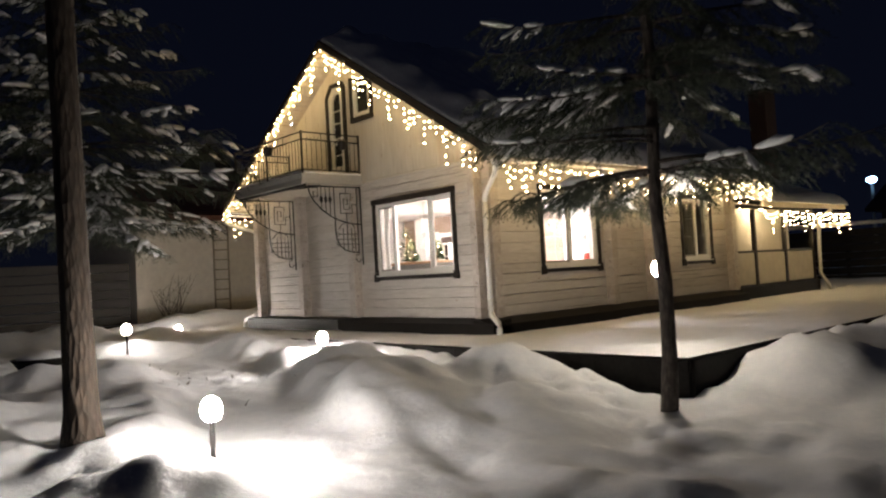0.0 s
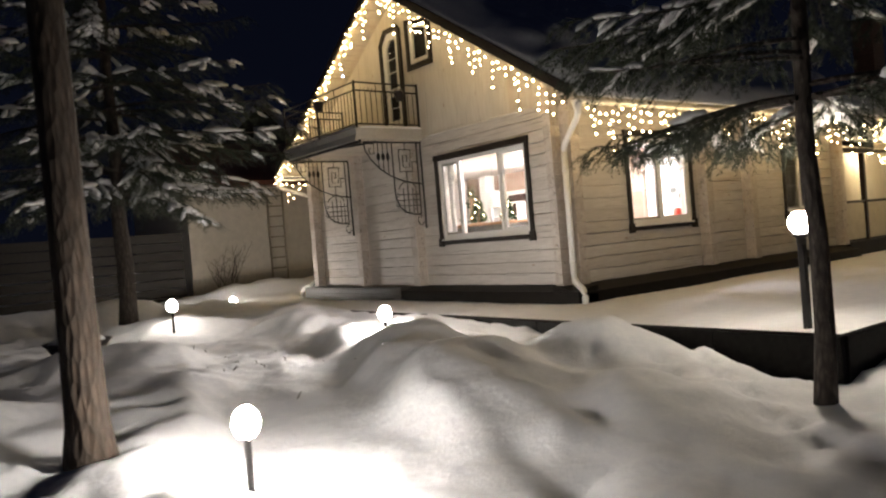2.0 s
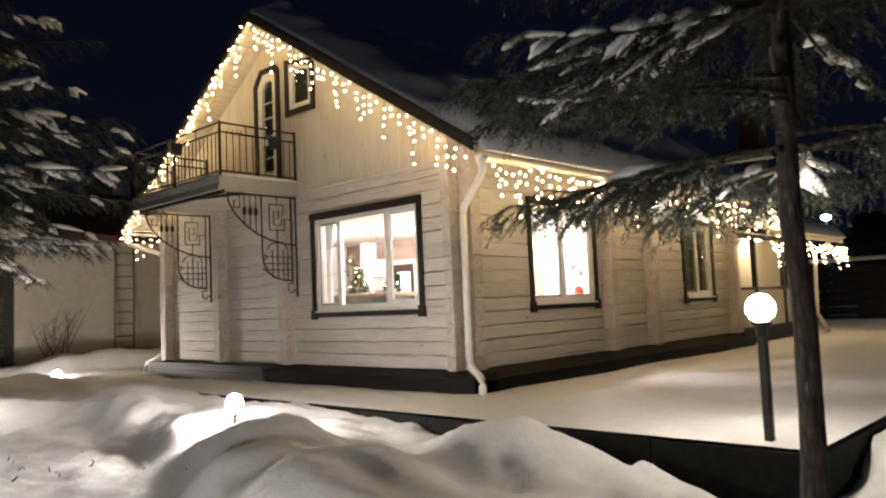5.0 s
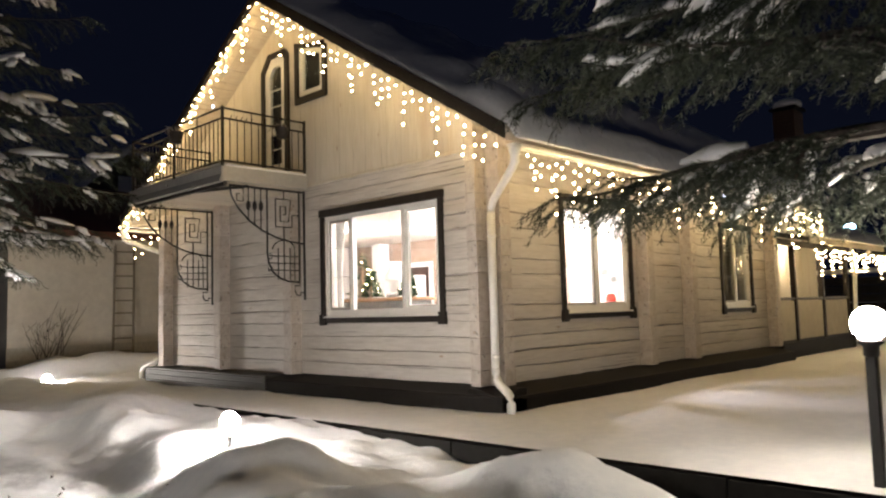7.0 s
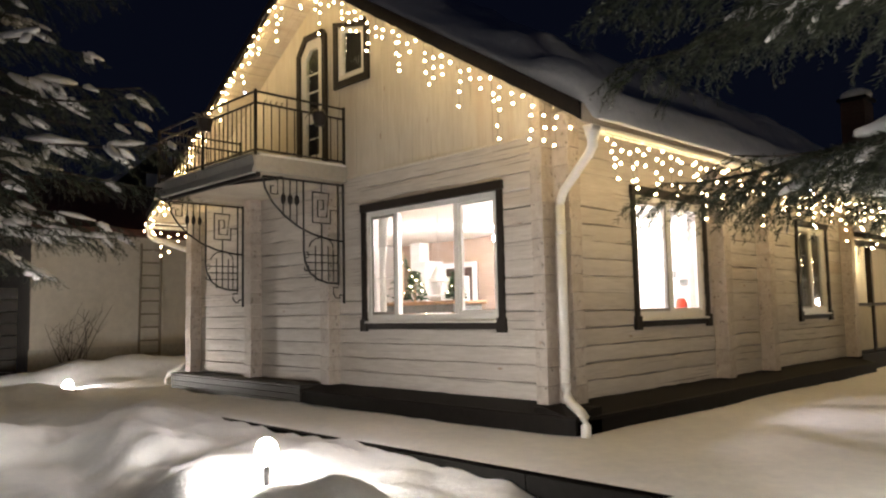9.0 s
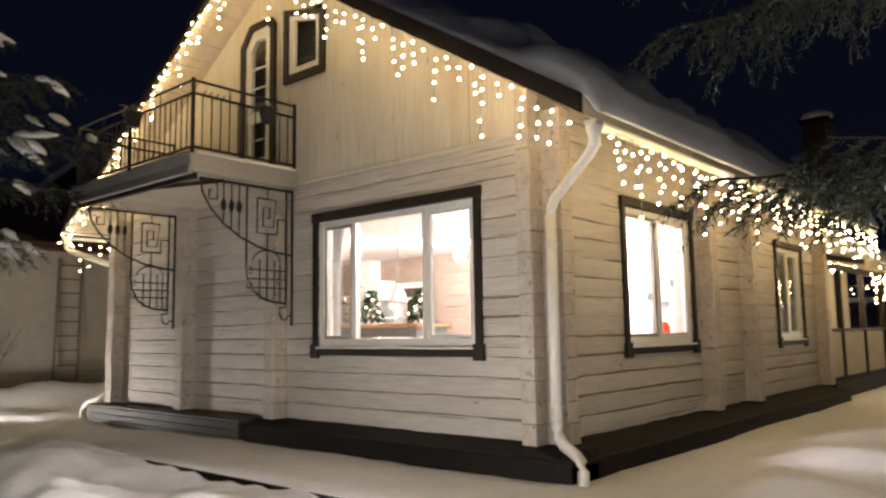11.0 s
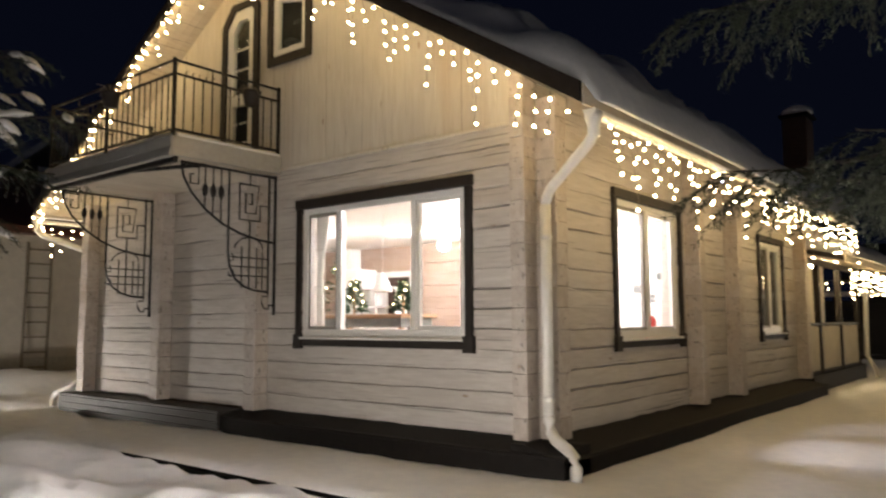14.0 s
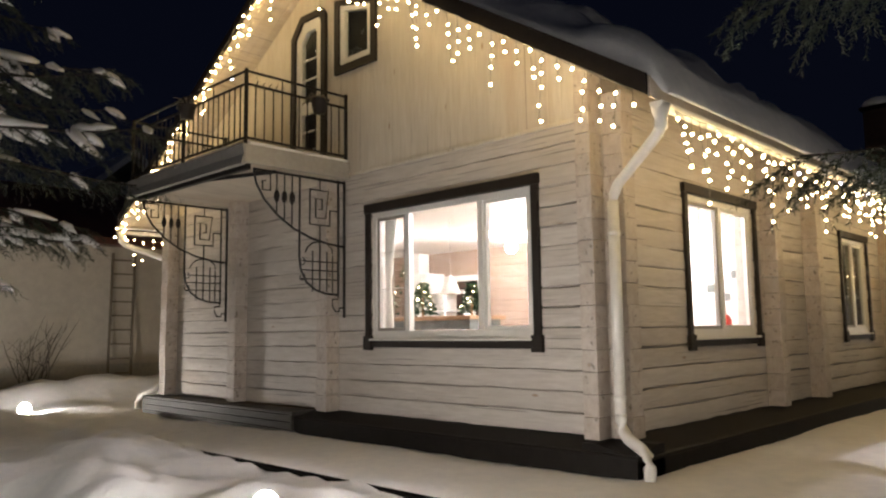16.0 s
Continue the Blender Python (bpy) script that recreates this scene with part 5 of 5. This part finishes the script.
        # snow along the limb, in lengths with gaps
        q = 0.15
        while q < 0.9:
            ln2 = r.uniform(0.08, 0.22)
            pc = at(q)
            if noise.noise(Vector((pc.x * 0.9, pc.y * 0.9, pc.z * 1.3 + seed))) > 0.35 + 0.25 * r.random() - 0.6 * snowy:
                k2 = r.uniform(0.035, 0.065) * load * (1.2 - 0.6 * q)
                pp = [at(min(1.0, q + ln2 * f)) + sd * r.uniform(-0.03, 0.03) + Vector((0, 0, 0.02 + k2 * 0.3)) for f in (0, 0.2, 0.4, 0.6, 0.8, 1.0)]
                strip(sv, sf, pp, [k2 * m3 * r.uniform(0.75, 1.3) for m3 in (0.35, 0.85, 1.1, 1.0, 0.8, 0.3)], r)
            q += ln2 * r.uniform(0.9, 1.6)
    tagged(raw("crown", nv, nf, NEEDLE, t, "dark green needle sprays"), kind="stuff")
    tagged(raw("snow_load", sv, sf, SNOW, t, "clumps of snow lying on the branches", smooth=True), kind="stuff")
    return t


def strip(sv, sf, pts, radii, r):
    """An uneven ridge of snow along a line of points, flatter below."""
    seg = 8
    b0 = len(sv)
    n = len(pts)
    for i, p in enumerate(pts):
        t = (pts[min(i + 1, n - 1)] - pts[max(i - 1, 0)]).normalized()
        u = t.cross(Vector((0, 0, 1)))
        u = u.normalized() if u.length > 0.01 else Vector((1, 0, 0))
        w = u.cross(t)
        for k in range(seg):
            f = 2 * math.pi * k / seg
            up = math.sin(f)
            q = p + (u * math.cos(f) * 1.15 + w * up * (0.85 if up > 0 else 0.45)) * radii[i] * r.uniform(0.8, 1.2)
            sv.append(tuple(q - Vector((0, 0, 0.35 * radii[i] * abs(math.cos(f))))))
    for i in range(n - 1):
        for k in range(seg):
            a, c = b0 + i * seg + k, b0 + i * seg + (k + 1) % seg
            sf.append((a, c, c + seg, a + seg))
    sf.append(tuple(b0 + k for k in range(seg))[::-1])
    sf.append(tuple(b0 + (n - 1) * seg + k for k in range(seg)))


spruce("spruce_tree", "snow-laden spruce with a slightly crooked bare lower trunk", -2.36, -4.86, yard_z(-2.36, -4.86), 10.5, 0.082, 3.2, 1.85, 11, 14, 8, bend=((0.06, 0.9, 0.5),), snowy=0.5, load=1.2, cover=0.03, fine=1.5,
       skip=lambda a, h: h < 4.6 and 25 < a < 205,
       extra=((2.42, 77, 2.72, 0.27), (2.38, 69, 2.60, 0.26), (2.40, 88, 2.0, 0.25), (2.3, 50, 2.3, 0.27), (2.4, 20, 2.2, 0.24), (2.4, -20, 2.2, 0.2), (2.5, -60, 2.1, 0.2), (2.4, -100, 1.9, 0.2),
              (3.28, 84, 2.75, 0.30), (3.36, 76, 2.55, 0.28), (3.42, 90, 2.5, 0.27), (3.30, 97, 2.35, 0.26), (3.35, 70, 2.2, 0.26), (2.75, 144, 1.75, 0.26), (2.85, 122, 1.65, 0.26), (2.7, 162, 1.3, 0.25), (3.3, 118, 1.85, 0.22), (3.4, 150, 1.5, 0.2), (3.9, 100, 1.9, 0.2), (4.1, 60, 1.7, 0.18), (3.8, 20, 1.9, 0.18), (4.0, 130, 1.7, 0.2)))
spruce("spruce_tree", "snow-laden dark spruce growing near the house corner", -4.6, 6.6, yard_z(-4.6, 6.6), 9.5, 0.16, 2.45, 3.6, 5, 13, 8, snowy=0.7, load=1.5, detail=0.85, cover=0.28)
spruce("spruce_tree", "dark spruce standing in the garden shade", -9.5, 4.8, yard_z(-9.5, 4.8), 10, 0.18, 1.4, 2.8, 8, 13, 8, snowy=0.1, load=1.5, detail=0.7, cover=0.0)

# pine with a bare trunk close to the path
PX, PY = -7.28, -2.75
pn = thing("pine_tree", (PX, PY, yard_z(PX, PY)), "tall pine with rough brown bark and bare trunk", "tree")
pz = yard_z(PX, PY)
pts = [(PX + a, PY + b, pz + c) for a, b, c in ((0, 0, -0.2), (0, 0, 0.02), (0, 0, 0.25), (-0.01, 0, 1.0), (-0.02, 0.02, 2.5), (-0.05, 0.05, 5), (-0.05, 0.1, 8), (-0.05, 0.1, 12))]
part("trunk", tube(bmesh.new(), pts, [0.20, 0.165, 0.132, 0.115, 0.108, 0.10, 0.085, 0.04], 20), BARK_PINE, pn, smooth=True)
cv, cf = [], []
rp = random.Random(3)
for k in range(26):
    h = rp.uniform(7.5, 12)
    a = rp.uniform(0, 6.28)
    L = rp.uniform(0.8, 2.2)
    p0 = Vector((PX - 0.05, PY + 0.1, pz + h))
    p1 = p0 + Vector((math.cos(a) * L, math.sin(a) * L, rp.uniform(0.0, 0.6)))
    part("branch", tube(bmesh.new(), [p0, p0.lerp(p1, 0.5) + Vector((0, 0, 0.08)), p1], [0.04, 0.025, 0.01], 5), BARK_PINE, pn)
    for c in range(160):
        q0 = p0.lerp(p1, rp.uniform(0.4, 1.05)) + Vector((rp.gauss(0, 0.18), rp.gauss(0, 0.18), rp.gauss(0, 0.12)))
        nd = Vector((rp.uniform(-1, 1), rp.uniform(-1, 1), rp.uniform(-0.4, 1))).normalized()
        wv = nd.cross(Vector((0.3, 0.2, 1))).normalized() * 0.006
        b = len(cv)
        cv += [tuple(q0 - wv), tuple(q0 + wv), tuple(q0 + nd * 0.1)]
        cf.append((b, b + 1, b + 2))
tagged(raw("crown", cv, cf, NEEDLE, pn, "dark needle tufts"), kind="stuff")

# ---- neighbouring buildings and far things ----
gb = thing("outbuilding", (1, 14, 0), "pale rendered outbuilding with a snowy red-brown roof", "building")
part("wall", boxes((-1.0, 9.0, 13.6, 13.85, -0.3, 3.15)), STUCCO, gb, "pale rendered wall")
part("wall", boxes((-1.0, -0.75, 13.85, 19.0, -0.3, 3.15)), STUCCO, gb)
part("plinth_band", boxes((-1.03, 9.0, 13.56, 13.6, -0.3, 0.55)), CONCRETE, gb)
part("roof", prism(bmesh.new(), side, [(13.2, 3.16), (13.2, 3.3), (16.5, 4.9), (19.8, 3.3), (19.8, 3.16)], -1.4, 9.4), REDROOF, gb, "red-brown roof")
gd = thing("ladder", (1.1, 13.4, 0), "wooden ladder leaning on the pale outbuilding wall", "ladder")
for x in (1.15, 1.64):
    part("rail", tube(bmesh.new(), [(x, 13.0, -0.1), (x + 0.26, 13.52, 3.0)], 0.028, 6), LADDER, gd)
for i in range(10):
    f = (i + 0.5) / 10
    part("rung", tube(bmesh.new(), [(1.15 + 0.26 * f, 13.0 + 0.52 * f, -0.1 + 3.1 * f), (1.64 + 0.26 * f, 13.0 + 0.52 * f, -0.1 + 3.1 * f)], 0.02, 6), LADDER, gd)
nb = thing("neighbour_house", (7.9, 28, 0), "dark neighbouring house with a snow-edged gable", "house")
part("wall", plate(bmesh.new(), side_n := (lambda u, d, v: Vector((u, d, v))), [(5.4, -0.2), (10.4, -0.2), (10.4, 6.3), (7.9, 8.55), (5.4, 6.3)], 27.8, 34.0), FENCE, nb)
for s in (-1, 1):
    part("roof", plate(bmesh.new(), side_n, [(7.9, 8.6), (7.9 + s * 3.0, 5.9), (7.9 + s * 3.0, 6.2), (7.9, 8.9)], 27.3, 34.5), SNOW, nb, "snow-covered roof slope")
part("window", boxes((7.5, 8.3, 27.74, 27.8, 6.5, 7.5)), PVC, nb)

fen = thing("fence", (21, -2, 0), "long dark board fence with a snow-topped coping", "fence")
for i in range(7):
    z0 = -0.1 + i * 0.28
    part("board", boxes((21.0, 21.04, -16, 14, z0, z0 + 0.265), bevel=0.006), FENCE, fen)
for y in range(-16, 15, 3):
    part("post", boxes((21.05, 21.15, y - 0.06, y + 0.06, -0.3, 2.0)), FENCE, fen)
part("coping", boxes((20.9, 21.2, -16, 14, 1.99, 2.12), bevel=0.02), SNOW, fen, "line of snow along the top")
fen2 = thing("fence", (-10, 9, 0), "dark board fence at the garden's edge", "fence")
for i in range(8):
    z0 = -0.1 + i * 0.25
    part("board", boxes((-30, -1.4, 13.0, 13.04, z0, z0 + 0.235), bevel=0.006), FENCE, fen2)
hut = thing("shed", (26, -6, 0), "low dark shed behind the fence with a snowy roof", "shed")
part("wall", boxes((25, 31, -14, 2, -0.3, 2.6)), FENCE, hut)
part("roof", prism(bmesh.new(), gable, [(24.6, 2.6), (24.6, 2.75), (28, 4.2), (31.4, 2.75), (31.4, 2.6)], -14.5, 2.5), FENCE, hut, "dark roof")
wl2 = thing("wall_lamp", (20.9, -4.68, 1.0), "lit white lamp fixed on the far fence", "wall lamp")
bm = bmesh.new()
bmesh.ops.create_uvsphere(bm, u_segments=16, v_segments=10, radius=0.15, matrix=Matrix.Translation((20.8, -4.68, 1.25)))
part("globe", bm, GLOBE_T, wl2, "glowing white globe", smooth=True)
part("arm", boxes((20.85, 21.0, -4.71, -4.65, 1.05, 1.11)), IRON, wl2)

# snow-heaped planter on a stepped base at the terrace edge
plr = thing("garden_planter", (9, -4.5, 0), "stepped dark planter heaped with a dome of snow", "planter")
part("step", boxes((7.6, 8.0, -5.6, -3.62, 0.0, 0.17), bevel=0.01), KERB, plr)
part("base", boxes((8.0, 11.0, -7.3, -3.95, 0.0, 0.30), bevel=0.012), KERB, plr)
part("step_snow", boxes((7.58, 7.99, -5.62, -3.60, 0.171, 0.27), bevel=0.035), SNOW, plr, "layer of snow")
part("base_snow", boxes((8.01, 11.0, -7.32, -3.93, 0.301, 0.40), bevel=0.035), SNOW, plr, "layer of snow")
bm = bmesh.new()
lathe(bm, 9.5, -5.85, [(1.38, 0.39), (1.34, 0.8), (1.22, 1.2), (1.0, 1.6), (0.7, 1.95), (0.35, 2.15), (0.03, 2.2)], 28)
for v in bm.verts:
    v.co += Vector((1, 1, 0.6)) * 0.07 * noise.noise(v.co * 1.7)
part("snow_dome", bm, SNOW, plr, "tall dome of snow", smooth=True)

# cool street lamp far off
stl = thing("street_lamp", (38.2, 6.7, 0), "tall street lamp with a cold white light", "street lamp")
part("pole", tube(bmesh.new(), [(38.2, 6.7, -0.3), (38.2, 6.7, 4.95)], [0.12, 0.07], 8), SHEET, stl)
bm = bmesh.new()
bmesh.ops.create_uvsphere(bm, u_segments=12, v_segments=8, radius=0.28, matrix=Matrix.Translation((38.2, 6.7, 5.03)) @ Matrix.Diagonal((1, 1, 0.6, 1)))
part("head", bm, FARLAMP, stl, "glowing head", smooth=True)

# snow-filled bowl planter in the yard
BXX, BYY = -6.3, 2.4
bz = yard_z(BXX, BYY)
bw = thing("garden_bowl", (BXX, BYY, bz), "dark round bowl planter filled with snow", "planter")
part("bowl", lathe(bmesh.new(), BXX, BYY, [(0.16, bz - 0.05), (0.22, bz + 0.05), (0.36, bz + 0.26), (0.40, bz + 0.30), (0.37, bz + 0.305), (0.30, bz + 0.24)], 22), IRON, bw, smooth=True)
part("snow_fill", lathe(bmesh.new(), BXX, BYY, [(0.34, bz + 0.27), (0.30, bz + 0.33), (0.18, bz + 0.38), (0.02, bz + 0.40)], 18), SNOW, bw, "heap of snow", smooth=True)

# leafless shrub in the snow before the outbuilding
shr = thing("bare_shrub", (-0.6, 12.2, 0.1), "leafless shrub with thin dark twigs in the snow", "shrub")
rs = random.Random(21)
for k in range(16):
    a, l = rs.uniform(0, 6.28), rs.uniform(0.8, 1.7)
    p0 = Vector((-0.6 + rs.gauss(0, 0.12), 12.2 + rs.gauss(0, 0.12), yard_z(-0.6, 12.2) - 0.1))
    d = Vector((math.cos(a) * 0.45, math.sin(a) * 0.45, 1)).normalized()
    bm = bmesh.new()
    pts = [p0 + d * l * q + Vector((rs.gauss(0, 0.03), rs.gauss(0, 0.03), 0)) for q in (0, 0.35, 0.7, 1.0)]
    tube(bm, pts, [0.012, 0.009, 0.006, 0.003], 5)
    for m in range(3):
        b0 = pts[1].lerp(pts[3], rs.random())
        tube(bm, [b0, b0 + Vector((rs.gauss(0, 0.2), rs.gauss(0, 0.2), 0.25))], [0.005, 0.002], 4)
    part("stem", bm, BARK_SPRUCE, shr)

# dry stems poking out of the snow
dv = bmesh.new()
rd = random.Random(4)
for k in range(26):
    px, py = rd.gauss(-4.9, 0.5), rd.gauss(0.4, 0.9)
    pz0 = ground_z(px, py)
    tube(dv, [(px, py, pz0 - 0.02), (px + rd.gauss(0, 0.03), py + rd.gauss(0, 0.03), pz0 + rd.uniform(0.01, 0.06))], [0.006, 0.003], 4)
tagged(part("dry_stems", dv, BARK_SPRUCE), "dry dark plant stems poking out of the snow", "plant stems", kind="stuff")
